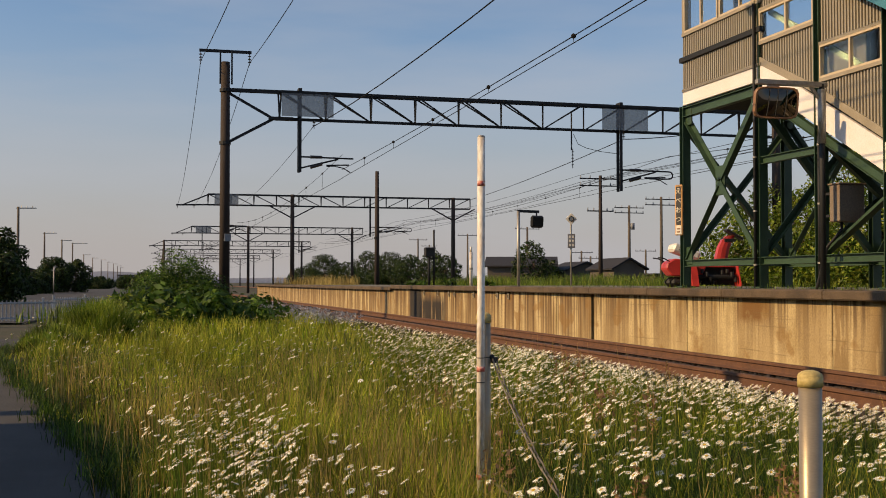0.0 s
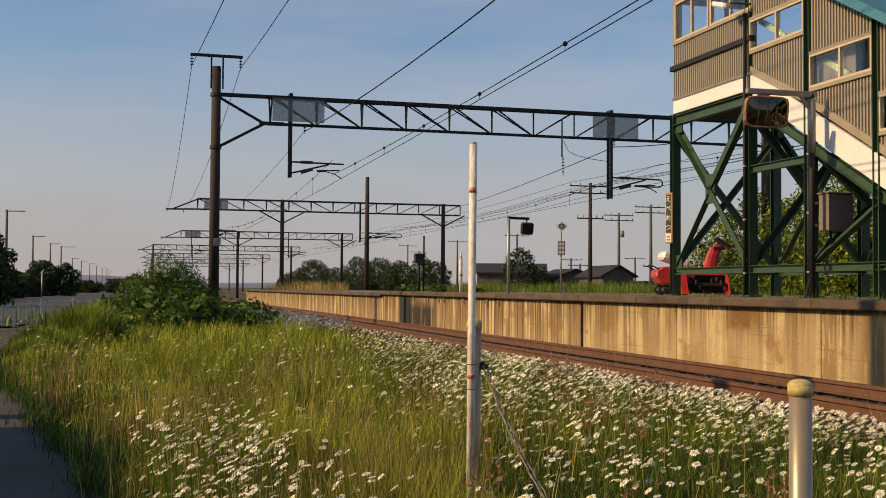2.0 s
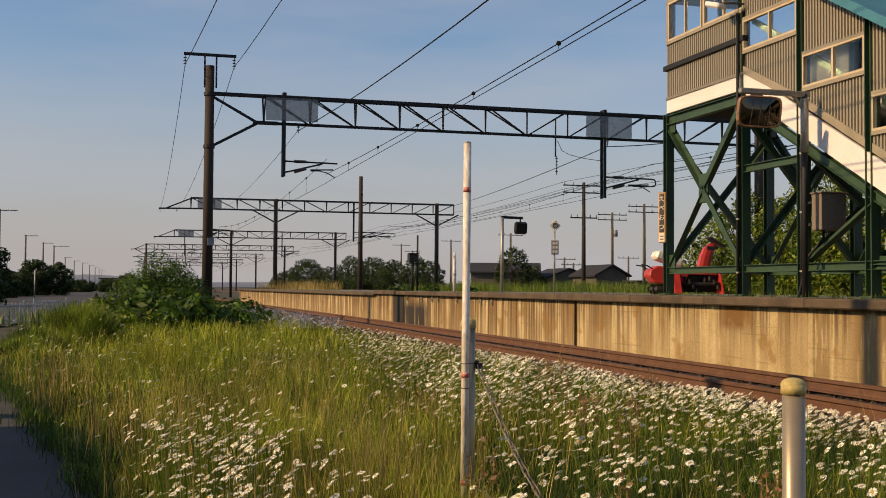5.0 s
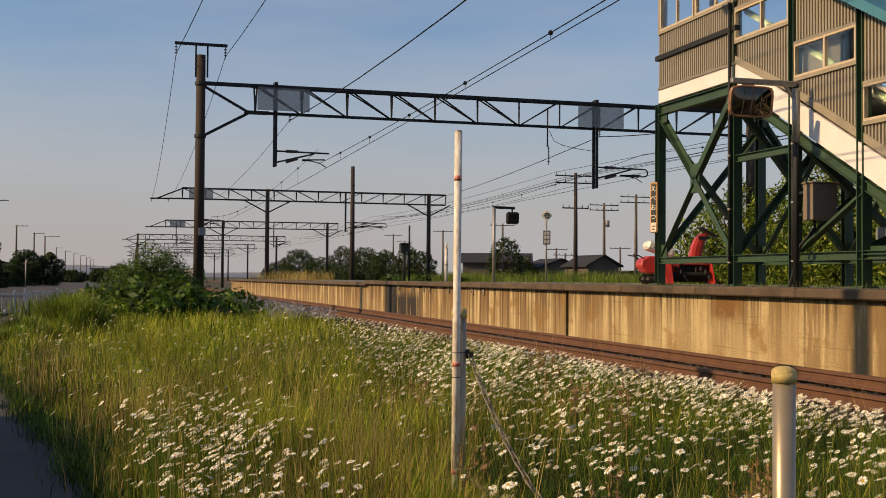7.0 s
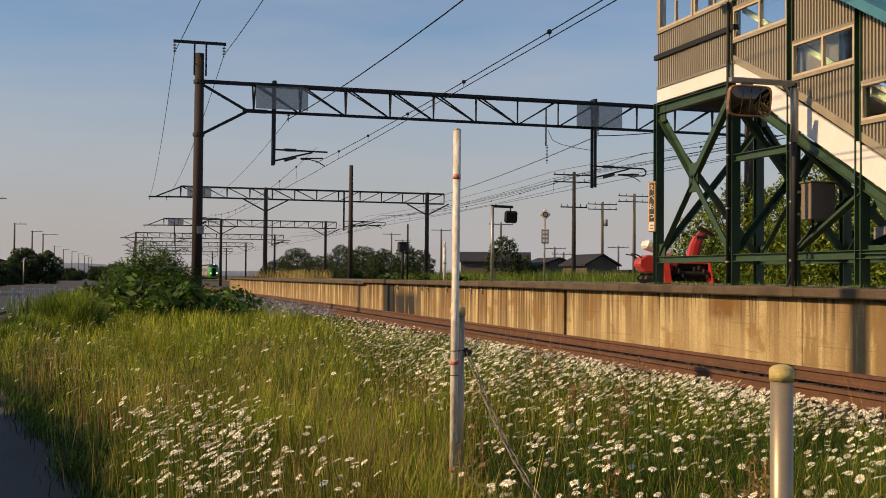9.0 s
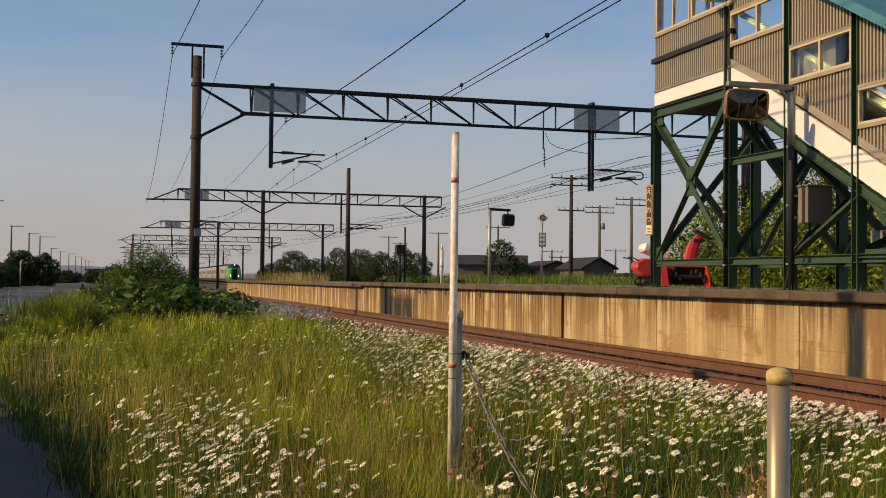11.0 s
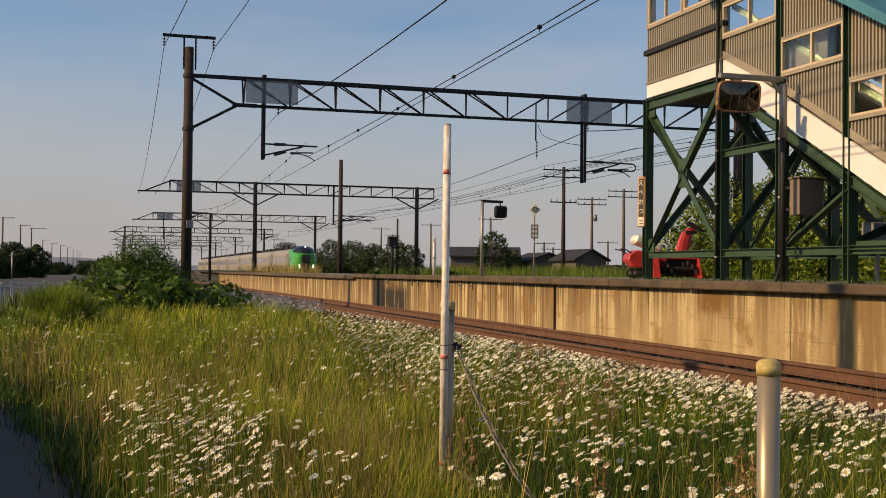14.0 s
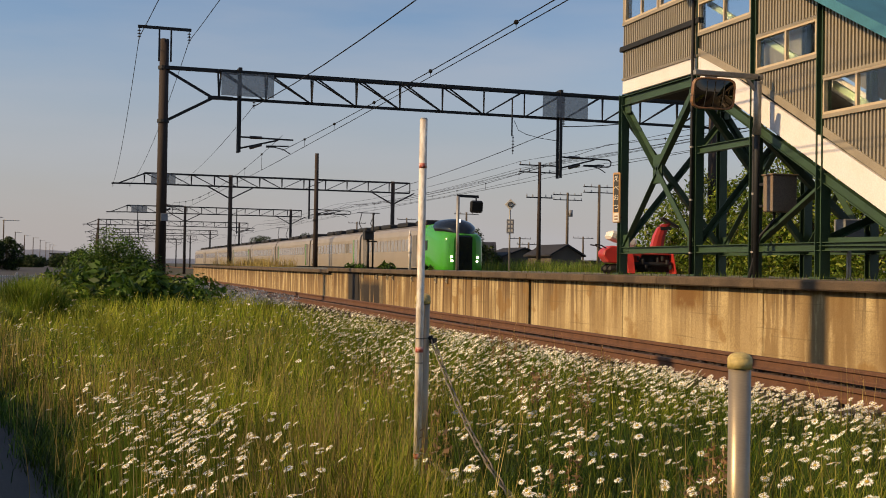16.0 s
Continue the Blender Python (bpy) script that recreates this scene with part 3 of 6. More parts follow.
# ---- near platform ----
EDGE, PLAT = 9.05, 0.945
STEP_Y, END_Y = 40.8, 91.0


def platform():
    e = thing("platform", (EDGE, 0, 0), "long low railway platform of stained ochre concrete with dark coping", "platform", "", "structure")
    for y0, y1, top in ((-14, STEP_Y, PLAT), (STEP_Y, END_Y, PLAT - 0.06)):
        bm = B()
        box(bm, (0.42, y0, -0.3), (8.6 if y0 > 0 else 8.6, y1, top - 0.02))
        part("surface", bm, M["platform_top"], e, "weedy old platform surface")
    joints = [-14, -9.5, -5.0, -0.4, 4.0, 8.6, 13.4, 17.6, 21.8, 23.9, 28.1, 32.5, 36.7, STEP_Y]
    for a, b in zip(joints, joints[1:]):
        bm = B()
        dx = random.uniform(-0.012, 0.012)
        box(bm, (dx, a + (0.09 if a == 21.8 else 0.012), -0.42 if a < 21 else -0.20), (0.4, b - (0.09 if b == 21.8 else 0.012), PLAT - 0.13), 0.012)
        part("wall_panel", bm, M["concrete_wall"], e)
    y = STEP_Y
    while y < END_Y - 0.1:
        bm = B()
        q = min(END_Y, y + 4.18)
        box(bm, (random.uniform(0, 0.02), y + 0.015, -0.42), (0.4, q - 0.015, PLAT - 0.19), 0.012)
        part("wall_panel", bm, M["concrete_wall"], e)
        y = q
    y = -14.0
    while y < END_Y - 0.1:
        q = min(y + 2.74 if y < STEP_Y else y + 3.35, STEP_Y if y < STEP_Y else END_Y)
        top = PLAT if y < STEP_Y else PLAT - 0.06
        bm = B()
        box(bm, (-0.15 + random.uniform(-0.008, 0.008), y + 0.006, top - 0.135), (0.42, q - 0.006, top + random.uniform(-0.004, 0.004)), 0.02)
        part("coping_stone", bm, M["coping"], e)
        y = q
    for yy in (27.22, 28.15, 30.32, 32.32, 32.96, 34.23, 36.05):
        bm = B()
        box(bm, (-0.045, yy - 0.05, 0.62), (0.02, yy + 0.05, 0.78), 0.008)
        box(bm, (-0.07, yy - 0.02, 0.66), (-0.04, yy + 0.02, 0.74), 0.005)
        k = part("bracket", bm, M["flash"], e, "small pale bracket fixed under the coping")
        part("hole", box(B(), (-0.075, yy - 0.012, 0.685), (-0.069, yy + 0.012, 0.715)), M["black"], k)
    bm = B()
    box(bm, (0.0, END_Y, -0.4), (8.6, END_Y + 0.35, PLAT - 0.06))
    part("end_wall", bm, M["concrete_wall"], e)


platform()


# ---- gantries over the tracks ----
def insulator(bm, top, n=3, r=0.07, pitch=0.11):
    x, y, z = top
    rod(bm, (x, y, z), (x, y, z - pitch * (n + 1)), 0.015, None, 6)
    for i in range(n):
        rod(bm, (x, y, z - pitch * (i + 1)), (x, y, z - pitch * (i + 1) + 0.035), r, r * 0.5, 8)


def registration_arm(e, x, zu, zl, reach, loop=False):
    """Bracket arm with steady tubes that hold the contact wire to one side of a drop post."""
    a = part("registration_arm", rod(B(), (x, 0, zu), (x + reach, 0, zu - 0.03), 0.032, None, 8), M["steel_dark"], e)
    part("stay_tube", rod(B(), (x, 0, zl), (x + reach * 0.72, 0, zu - 0.06), 0.032, None, 8), M["steel_dark"], a)
    for z0, z1 in ((zu, zu), (zl + 0.04, zl + 0.14)):
        part("insulator", rod(B(), (x + 0.2 * reach, 0, z0), (x + 0.42 * reach, 0, (z0 + z1) / 2 + (z1 - z0) * 0.9), 0.06, 0.055, 8), M["insulator"], a)
    part("steady_tube", rod(B(), (x + reach * 0.5, 0, zu - 0.30), (x + reach * 0.92, 0, zu - 0.27), 0.026, None, 6), M["steel_dark"], a)
    part("steady_arm", tube(B(), [(x + reach * 0.5, 0, zu - 0.34), (x + reach * 0.66, 0, zu - 0.33), (x + reach * 0.82, 0, zu - 0.40), (x + reach * 0.95, 0, zu - 0.56)], 0.02, 6), M["steel_dark"], a)
    if loop:
        r = 0.15
        pts = [(x + reach + r * math.sin(k * math.pi / 6), 0, zu - 0.03 - r + r * math.cos(k * math.pi / 6)) for k in range(7)]
        part("end_loop", tube(B(), pts + [(x + reach * 0.6, 0, zu - 0.34)], 0.03, 6), M["steel_dark"], a)


def truss(e, x0, x1, z0, z1, bays, chord, w=0.28, flip=0.5, split=True):
    """Three-chord truss along x, two chords above one, with web bars on both faces; split: each bar is a part of its own."""
    step = (x1 - x0) / bays
    uprights, slants, chords = B(), B(), B()

    def flush(name, bm):
        return part(name, bm, M["steel_dark"], e) if split else None

    for y, z, c in ((-w / 2, z1, chord), (w / 2, z1, chord), (0.0, z0, chord)):
        bm = B() if split else chords
        angle_bar(bm, (x0, y, z), (x1, y, z), c)
        flush("chord", bm)
    post, slope = {}, {}
    for i in range(bays + 1):
        x = x0 + i * step
        for y in (-w / 2, w / 2):
            if not split:
                bar(uprights, (x, 0, z0), (x + y * 0.4, y, z1), chord * 0.5, chord * 0.4)
            elif y in post:
                share("upright", post[y], e, pose(x, 0, 0))
            else:
                post[y] = part("upright", bar(B(), (0, 0, z0), (y * 0.4, y, z1), chord * 0.5, chord * 0.4), M["steel_dark"], e)
                post[y].matrix_basis = pose(x, 0, 0)
            if i < bays:
                a, b = (z1, z0) if i < bays * flip else (z0, z1)
                ya, yb = (y, 0.0) if a == z1 else (0.0, y)
                if not split:
                    bar(slants, (x + 0.05, ya, a), (x + step - 0.05, yb, b), chord * 0.6, chord * 0.4)
                elif (a, y) in slope:
                    share("web_bar", slope[a, y], e, pose(x, 0, 0))
                else:
                    slope[a, y] = part("web_bar", bar(B(), (0.05, ya, a), (step - 0.05, yb, b), chord * 0.6, chord * 0.4), M["steel_dark"], e)
                    slope[a, y].matrix_basis = pose(x, 0, 0)
    if not split:
        for name, bm in (("chord", chords), ("web", slants), ("upright", uprights)):
            tagged(part(name, bm, M["steel_dark"], e), "", "", "", "stuff")
    else:
        for bm in (uprights, slants, chords):
            bm.free()


def panel(e, x0, x1, z0, z1, y=-0.24):
    bm = B()
    box(bm, (x0, y - 0.012, z0), (x1, y + 0.012, z1), 0.004)
    part("signal_screen", bm, M["mesh_panel"], e, "grey perforated screen fixed in the beam")


def main_gantry():
    """The nearest portal: tall rusty mast, light truss beam, two drop posts with arms, crossarm on top."""
    e = thing("catenary_gantry", (2.98, 42.2, -0.35), "dark steel catenary gantry with a tall rusty mast", "catenary gantry", "catenary gantries")
    zt, zb = 8.52, 7.52
    bm = B()
    rod(bm, (0, 0, 0), (0, 0, 9.55), 0.20, 0.165, 14)
    part("mast", bm, M["mast"], e, "rust-brown round steel mast", True)
    for z in (6.55, 8.5):
        part("mast_band", rod(B(), (0, 0, z - 0.06), (0, 0, z + 0.06), 0.215, None, 14), M["steel_dark"], e)
    bm = B()
    box(bm, (-0.03, -0.23, 2.9), (0.22, -0.19, 3.18), 0.01)
    part("number_plate", bm, M["sign_grey"], e, "small pale plate on the mast")
    truss(e, 2.0, 22.9, zb, zt, 12, 0.115, 0.4)
    for nm, p, q, w, h in (("beam_end", (0.1, 0, zt), (2.05, 0, zt), 0.16, 0.13), ("knee_brace", (0.1, 0, zt - 0.1), (1.75, 0, zb), 0.09, 0.09),
                           ("knee_brace", (0.15, 0, 6.6), (1.8, 0, zb), 0.10, 0.10), ("joint_plate", (1.6, 0, zb), (2.5, 0, zb), 0.22, 0.12)):
        part(nm, bar(B(), p, q, w, h), M["steel_dark"], e)
    for x, z in ((2.75, 5.53), (15.75, 5.08)):
        bm = B()
        for y in (-0.16, 0.16):
            bar(bm, (x, y, z), (x, y, zt + 0.1), 0.11, 0.06)
        box(bm, (x - 0.07, -0.2, zt + 0.02), (x + 0.07, 0.2, zt + 0.16), 0.01)
        part("drop_post", bm, M["steel_dark"], e)
    panel(e, 2.05, 4.0, zb + 0.08, zt - 0.06)
    panel(e, 14.9, 16.9, zb + 0.02, zt - 0.12)
    registration_arm(e, 2.75, 6.12, 5.68, 2.05)
    registration_arm(e, 15.75, 5.96, 5.48, 2.2, True)
    bm = B()
    bar(bm, (-0.95, 0, 9.95), (0.95, 0, 9.95), 0.10, 0.10)
    for x in (-0.2, 0.22):
        bar(bm, (x, -0.2, 8.7), (x, -0.2, 9.95), 0.06, 0.06)
    part("top_crossarm", bm, M["steel_dark"], e)
    for x in (-0.9, 0.88):
        bm = B()
        insulator(bm, (x, 0, 9.9), 3)
        part("insulator", bm, M["insulator"], e)
    bm = B()
    insulator(bm, (3.3, 0, zb), 2)
    part("insulator", bm, M["insulator"], e)
    bm = B()
    insulator(bm, (15.94, 0, zb), 2, 0.06)
    part("insulator", bm, M["insulator"], e)
    part("jumper", tube(B(), [(13.75, 0, 7.35), (13.95, 0, 6.95), (14.3, 0, 6.8), (14.9, 0, 6.68), (15.7, 0, 6.6)], 0.012, 5), M["wire"], e)
    part("hanger_rod", rod(B(), (13.67, 0, zt - 0.3), (13.67, 0, 6.7), 0.03, None, 6), M["steel_dark"], e)
    bm = B()
    insulator(bm, (13.72, 0, 6.75), 5, 0.06, 0.13)
    part("insulator_string", bm, M["insulator"], e)
    bm = B()
    rod(bm, (22.9, 0, 0), (22.9, 0, 9.4), 0.21, 0.17, 12)
    part("mast", bm, M["mast"], e, "rust-brown round steel mast", True)
    return e


main_gantry()


def portal(at, left, posts, right, detail=True):
    """A farther gantry: cantilevered truss on masts; left / right: ends of the beam."""
    e = thing("catenary_gantry", (at[0], at[1], -0.35), "dark steel catenary gantry on brown masts along the tracks", "catenary gantry", "catenary gantries")
    zt, zb = 8.5, 7.65
    for x in posts:
        bm = B()
        rod(bm, (x, 0, 0), (x, 0, zt + 0.1), 0.19, 0.16, 10)
        part("mast", bm, M["mast"], e, "", True)
        for s in (-1, 1):
            part("knee_brace", bar(B(), (x, 0, zb - 1.0), (x + s * 1.9, 0, zb), 0.1, 0.1), M["steel_dark"], e)
    truss(e, left + 1.6, right, zb, zt, max(4, int((right - left) / 1.9)), 0.13, 0.26, 0.5, detail)
    bm = B()
    bar(bm, (left - 0.9, 0, zb - 0.05), (left + 1.7, 0, zb), 0.12, 0.12)
    bar(bm, (left - 0.3, 0, zb), (left + 1.7, 0, zt), 0.1, 0.1)
    part("cantilever", bm, M["steel_dark"], e)
    for x in (left - 0.8, left + 0.5):
        bm = B()
        insulator(bm, (x, 0, zb), 2)
        part("insulator", bm, M["insulator"], e)
    if detail:
        panel(e, left + 2.1, left + 4.0, zb, zt)
    for x, reach in ((left + 2.9, 1.8), (posts[0] + 6.5, 2.4)):
        bm = B()
        for y in (-0.1, 0.1):
            bar(bm, (x, y, 5.2), (x, y, zt), 0.1, 0.05)
        part("drop_post", bm, M["steel_dark"], e)
        registration_arm(e, x, 6.0, 5.5, reach)


portal((0, 92.5), 3.6, (12.0, 25.7), 27.2)
portal((0, 146), 4.6, (13.3, 26.8), 28.2)
for gy, shift in ((197, 1.2), (248, 2.0), (300, 2.8), (352, 3.6)):
    portal((shift, gy), 1.0, (2.6, 26.0), 27.5, False)


def lone_mast(x, y, h, label, arm=0.0):
    e = thing("catenary_mast", (x, y, -0.35), label, "catenary mast")
    bm = B()
    rod(bm, (0, 0, 0), (0, 0, h), 0.22, 0.16, 12)
    part("mast", bm, M["mast"], e, "", True)
    bm = B()
    box(bm, (-0.05, -0.28, h - 1.6), (0.12, 0.28, h - 1.45), 0.01)
    box(bm, (-0.2, -0.3, 5.0), (-0.1, 0.3, 5.15))
    part("clamp", bm, M["steel_dark"], e)
    if arm:
        registration_arm(e, 0.2, 5.95, 5.5, arm, True)


lone_mast(18.9, 91.6, 10.6, "tall brown steel mast with a bracket arm", 2.6)


# ---- wires ----
def span(bm, p, q, sag, r=0.012, n=10):
    pts = [Vector(p).lerp(Vector(q), i / n) - Vector((0, 0, sag * 4 * (i / n) * (1 - i / n))) for i in range(n + 1)]
    tube(bm, pts, r, 4)
    return pts


def catenary(x0, slope, zc, zm, ys, label):
    """Contact wire, messenger wire and droppers over one track."""
    e = thing("overhead_line", (x0, 0, 0), label, "overhead wire", "overhead wires")
    for a, b in zip(ys, ys[1:]):
        pa, pb = (slope * a, a), (slope * b, b)
        sag = min(0.75, (zm - zc) * 0.8)
        bm = B()
        span(bm, (*pa, zc), (*pb, zc), 0.05, 0.010, 4)
        part("contact_wire", bm, M["wire"], e)
        bm = B()
        span(bm, (*pa, zm), (*pb, zm), sag, 0.011, 10)
        part("messenger_wire", bm, M["wire"], e)
        k = int((b - a) / 5) if a < 150 else 0
        for i in range(1, k):
            u = i / k
            x, y = slope * (a + (b - a) * u), a + (b - a) * u
            top = zm - sag * 4 * u * (1 - u)
            d = part("dropper", rod(B(), (x, y, zc - 0.03), (x, y, top), 0.006, None, 4), M["wire"], e)
            part("clamp", ball(B(), (x, y, top), 0.045, 6), M["wire"], d)


GY = [-8, 42.2, 92.5, 146, 197, 248, 300, 352]
catenary(6.411, 0.0222, 5.0, 5.32, [-8, 42.2], "contact and messenger wire over the platform track")
catenary(7.2, 0.004, 5.0, 5.9, GY[1:], "contact and messenger wire over the platform track")
catenary(20.2, 0.016, 5.3, 6.2, GY, "contact and messenger wire over the far track")


def wire_between(p, q, sag, label="thin black overhead wire", r=0.012):
    bm = B()
    span(bm, p, q, sag, r, 12)
    tagged(link("overhead_wire", bm, M["wire"]), label, "overhead wire", "overhead wires")


wire_between((3.0, -8, 9.2), (2.08, 42.2, 9.2), 0.7, "black feeder wire hung from the mast crossarm", 0.014)
wire_between((4.2, -8, 9.2), (3.86, 42.2, 9.2), 0.7, "black feeder wire hung from the mast crossarm", 0.014)
wire_between((6.25, -8, 6.92), (6.25, 42.2, 6.92), 0.68, "black feeder wire hung below the gantry beam", 0.018)
wire_between((2.08, 42.2, 9.2), (2.8, 92.5, 7.2), 0.8)
wire_between((3.86, 42.2, 9.2), (4.1, 92.5, 7.2), 0.8)
wire_between((6.25, 42.2, 6.92), (7.5, 92.5, 7.2), 0.4)


wire_between((18.92, 42.2, 6.86), (27.2, 92.5, 8.1), 0.15, "black feeder wire run from the beam to the next gantry", 0.018)
wire_between((18.92, 42.2, 6.86), (21.8, 42.2, 7.15), 0.04, "short black jumper wire below the gantry beam", 0.018)


# ---- stair tower on the platform ----
TX = 10.6
POSTS = [20.66, 17.77, 15.95, 14.2, 12.55, 10.9, 9.3]
SLOPE = 0.546
DEPTH = 2.3


def stair_z(y):
    """Top edge of the cream fascia along the stair."""
    return 4.91 - SLOPE * (17.45 - y) if y < 17.45 else 4.91


def clad_panel(bm, pts, x, pitch=0.078, deep=0.042):
    """Corrugated sheet in the plane of x, cut to a polygon that is convex in y, z."""
    ys = [p[0] for p in pts]
    y = min(ys)

    def cut(yy):
        zs = []
        for (ya, za), (yb, zb) in zip(pts, pts[1:] + pts[:1]):
            if (ya - yy) * (yb - yy) <= 0 and abs(ya - yb) > 1e-6:
                zs.append(za + (zb - za) * (yy - ya) / (yb - ya))
        return (min(zs), max(zs)) if zs else None
    prof, i = [], 0
    while y < max(ys) - 1e-6:
        for off, dx in ((0.0, 0.0), (0.46, 0.0), (0.54, deep), (0.92, deep)):
            yy = y + off * pitch
            if yy < max(ys):
                prof.append((yy, dx))
        y += pitch
    prof.append((max(ys) - 1e-4, 0.0))
    rows = []
    for yy, dx in prof:
        c = cut(min(max(yy, min(ys) + 1e-4), max(ys) - 1e-4))
        if c:
            rows.append((bm.verts.new((x + dx, yy, c[0])), bm.verts.new((x + dx, yy, c[1])), bm.verts.new((x + 0.06, yy, c[0])), bm.verts.new((x + 0.06, yy, c[1]))))
    for a, b in zip(rows, rows[1:]):
        bm.faces.new((a[0], b[0], b[1], a[1]))
        bm.faces.new((a[3], b[3], b[2], a[2]))
    return bm


def slab(bm, pts, x0, x1):
    """A plate between x0 and x1 with the outline pts in y, z."""
    a = [bm.verts.new((x0, y, z)) for y, z in pts]
    b = [bm.verts.new((x1, y, z)) for y, z in pts]
    bm.faces.new(a)
    bm.faces.new(list(reversed(b)))
    for i in range(len(pts)):
        j = (i + 1) % len(pts)
        bm.faces.new((a[j], a[i], b[i], b[j]))
    return bm


def window(e, y0, y1, z0, z1, x, panes=2):
    w = part("window", slab(slab(slab(slab(B(), [(y0, z0), (y1, z0), (y1, z0 + 0.038), (y0, z0 + 0.038)], x - 0.03, x + 0.04),
                                      [(y0, z1 - 0.038), (y1, z1 - 0.038), (y1, z1), (y0, z1)], x - 0.03, x + 0.04),
                                 [(y0, z0 + 0.038), (y0 + 0.038, z0 + 0.038), (y0 + 0.038, z1 - 0.038), (y0, z1 - 0.038)], x - 0.03, x + 0.04),
                            [(y1 - 0.038, z0 + 0.038), (y1, z0 + 0.038), (y1, z1 - 0.038), (y1 - 0.038, z1 - 0.038)], x - 0.03, x + 0.04), M["alu"], e, "aluminium sliding window")
    step = (y1 - y0 - 0.1) / panes
    for i in range(panes):
        a = y0 + 0.038 + i * step
        bm = B()
        box(bm, (x - 0.004 + 0.012 * (i % 2), a, z0 + 0.038), (x + 0.002 + 0.012 * (i % 2), a + step, z1 - 0.038))
        p = part("pane", bm, M["pane"], w)
        p.visible_shadow = False
        if i:
            bm = B()
            box(bm, (x - 0.03, a - 0.022, z0 + 0.038), (x + 0.03, a + 0.022, z1 - 0.038))
            part("stile", bm, M["alu"], w)


def strip_y(bm, y0, z0, y1, z1, h, x0, x1):
    return slab(bm, [(y0, z0), (y1, z1), (y1, z1 + h), (y0, z0 + h)], x0, x1)


def stair_tower():
    e = thing("stair_tower", (0, 0, PLAT), "covered footbridge stair on green steel posts with corrugated brown walls", "stair tower")
    o = -PLAT
    # posts, front and back rows
    for row, x in enumerate((TX, TX + DEPTH)):
        for i, y in enumerate(POSTS):
            top = (4.6 if y > 20 else 8.6 if y > 17 else stair_z(y) + 2.1) + o
            bm = B()
            hbeam(bm, (x, y, 0), (x, y, top), 0.17, 0.13, 0.014, (0, 1, 0))
            post = part("post", bm, M["green"], e)
            if not row:
                part("base_plate", box(B(), (x - 0.14, y - 0.14, 0), (x + 0.14, y + 0.14, 0.03), 0.005), M["green"], post)
    # lower ties, braces
    for x in (TX, TX + DEPTH):
        bm = B()
        hbeam(bm, (x, POSTS[0], 1.43 + o), (x, POSTS[-1], 1.43 + o), 0.12, 0.12)
        part("tie_beam", bm, M["green"], e)
        bm = B()
        hbeam(bm, (x, POSTS[0], 4.47 + o), (x, POSTS[1], 4.47 + o), 0.14, 0.18)
        part("tie_beam", bm, M["green"], e)
        a, b = POSTS[0] - 0.06, POSTS[1] + 0.06
        m, mz = (a + b) / 2, 2.98 + o
        for y, z in ((a, 1.55 + o), (b, 1.55 + o), (a, 4.35 + o), (b, 4.35 + o)):
            part("brace", angle_bar(B(), (x, y, z), (x, m, mz), 0.12, 0.014), M["green"], e)
        part("gusset", box(B(), (x - 0.025, m - 0.17, mz - 0.28), (x + 0.025, m + 0.17, mz + 0.28), 0.01), M["green"], e)
        for y, z in ((a, 1.55 + o), (b, 1.55 + o), (a, 4.35 + o), (b, 4.35 + o)):
            s = 1 if y < m else -1
            part("gusset", box(B(), (x - 0.02, min(y, y + s * 0.24), z - 0.15), (x + 0.02, max(y, y + s * 0.24), z + 0.2), 0.01), M["green"], e)
        for y0, y1 in ((POSTS[1], POSTS[2]), (POSTS[2], POSTS[3]), (POSTS[3], POSTS[4])):
            zt = stair_z(y1) - 0.75 + o
            bm = B()
            if y0 == POSTS[1]:
                if x == TX:
                    hbeam(bm, (x, y0, 3.2 + o), (x, y1, 3.2 + o), 0.11, 0.12)
                else:
                    angle_bar(bm, (x, y0, 1.5 + o), (x, y1, 3.6 + o), 0.13, 0.014)
                    part("brace", angle_bar(B(), (x, y1, 1.5 + o), (x, y0, 3.6 + o), 0.13, 0.014), M["green"], e)
            else:
                angle_bar(bm, (x, y0, 1.5 + o), (x, y1, zt), 0.13, 0.014)
            part("brace", bm, M["green"], e)
    # sloping stringers under the stair
    for x in (TX, TX + DEPTH):
        part("stringer", hbeam(B(), (x, 17.7, stair_z(17.7) - 0.57 + o), (x, 9.0, stair_z(17.45) - 0.57 - SLOPE * 8.45 + o), 0.09, 0.13), M["green"], e)
    # cross ties between rows
    for y in POSTS[:5]:
        part("cross_tie", bar(B(), (TX, y, 1.43 + o), (TX + DEPTH, y, 1.43 + o), 0.09, 0.09), M["green"], e)
        zt = min(4.3, stair_z(y) - 0.7) + o
        for p, q in (((TX, y, 1.5 + o), (TX + DEPTH, y, zt)), ((TX + DEPTH, y, 1.5 + o), (TX, y, zt))):
            part("cross_brace", angle_bar(B(), p, q, 0.11, 0.014), M["green"], e)
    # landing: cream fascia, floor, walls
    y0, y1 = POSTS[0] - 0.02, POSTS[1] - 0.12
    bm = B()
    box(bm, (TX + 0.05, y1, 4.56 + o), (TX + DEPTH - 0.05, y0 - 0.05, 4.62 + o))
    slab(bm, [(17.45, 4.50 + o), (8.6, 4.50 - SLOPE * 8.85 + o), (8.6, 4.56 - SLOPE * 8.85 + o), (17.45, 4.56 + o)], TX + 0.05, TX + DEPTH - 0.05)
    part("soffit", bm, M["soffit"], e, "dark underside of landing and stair")
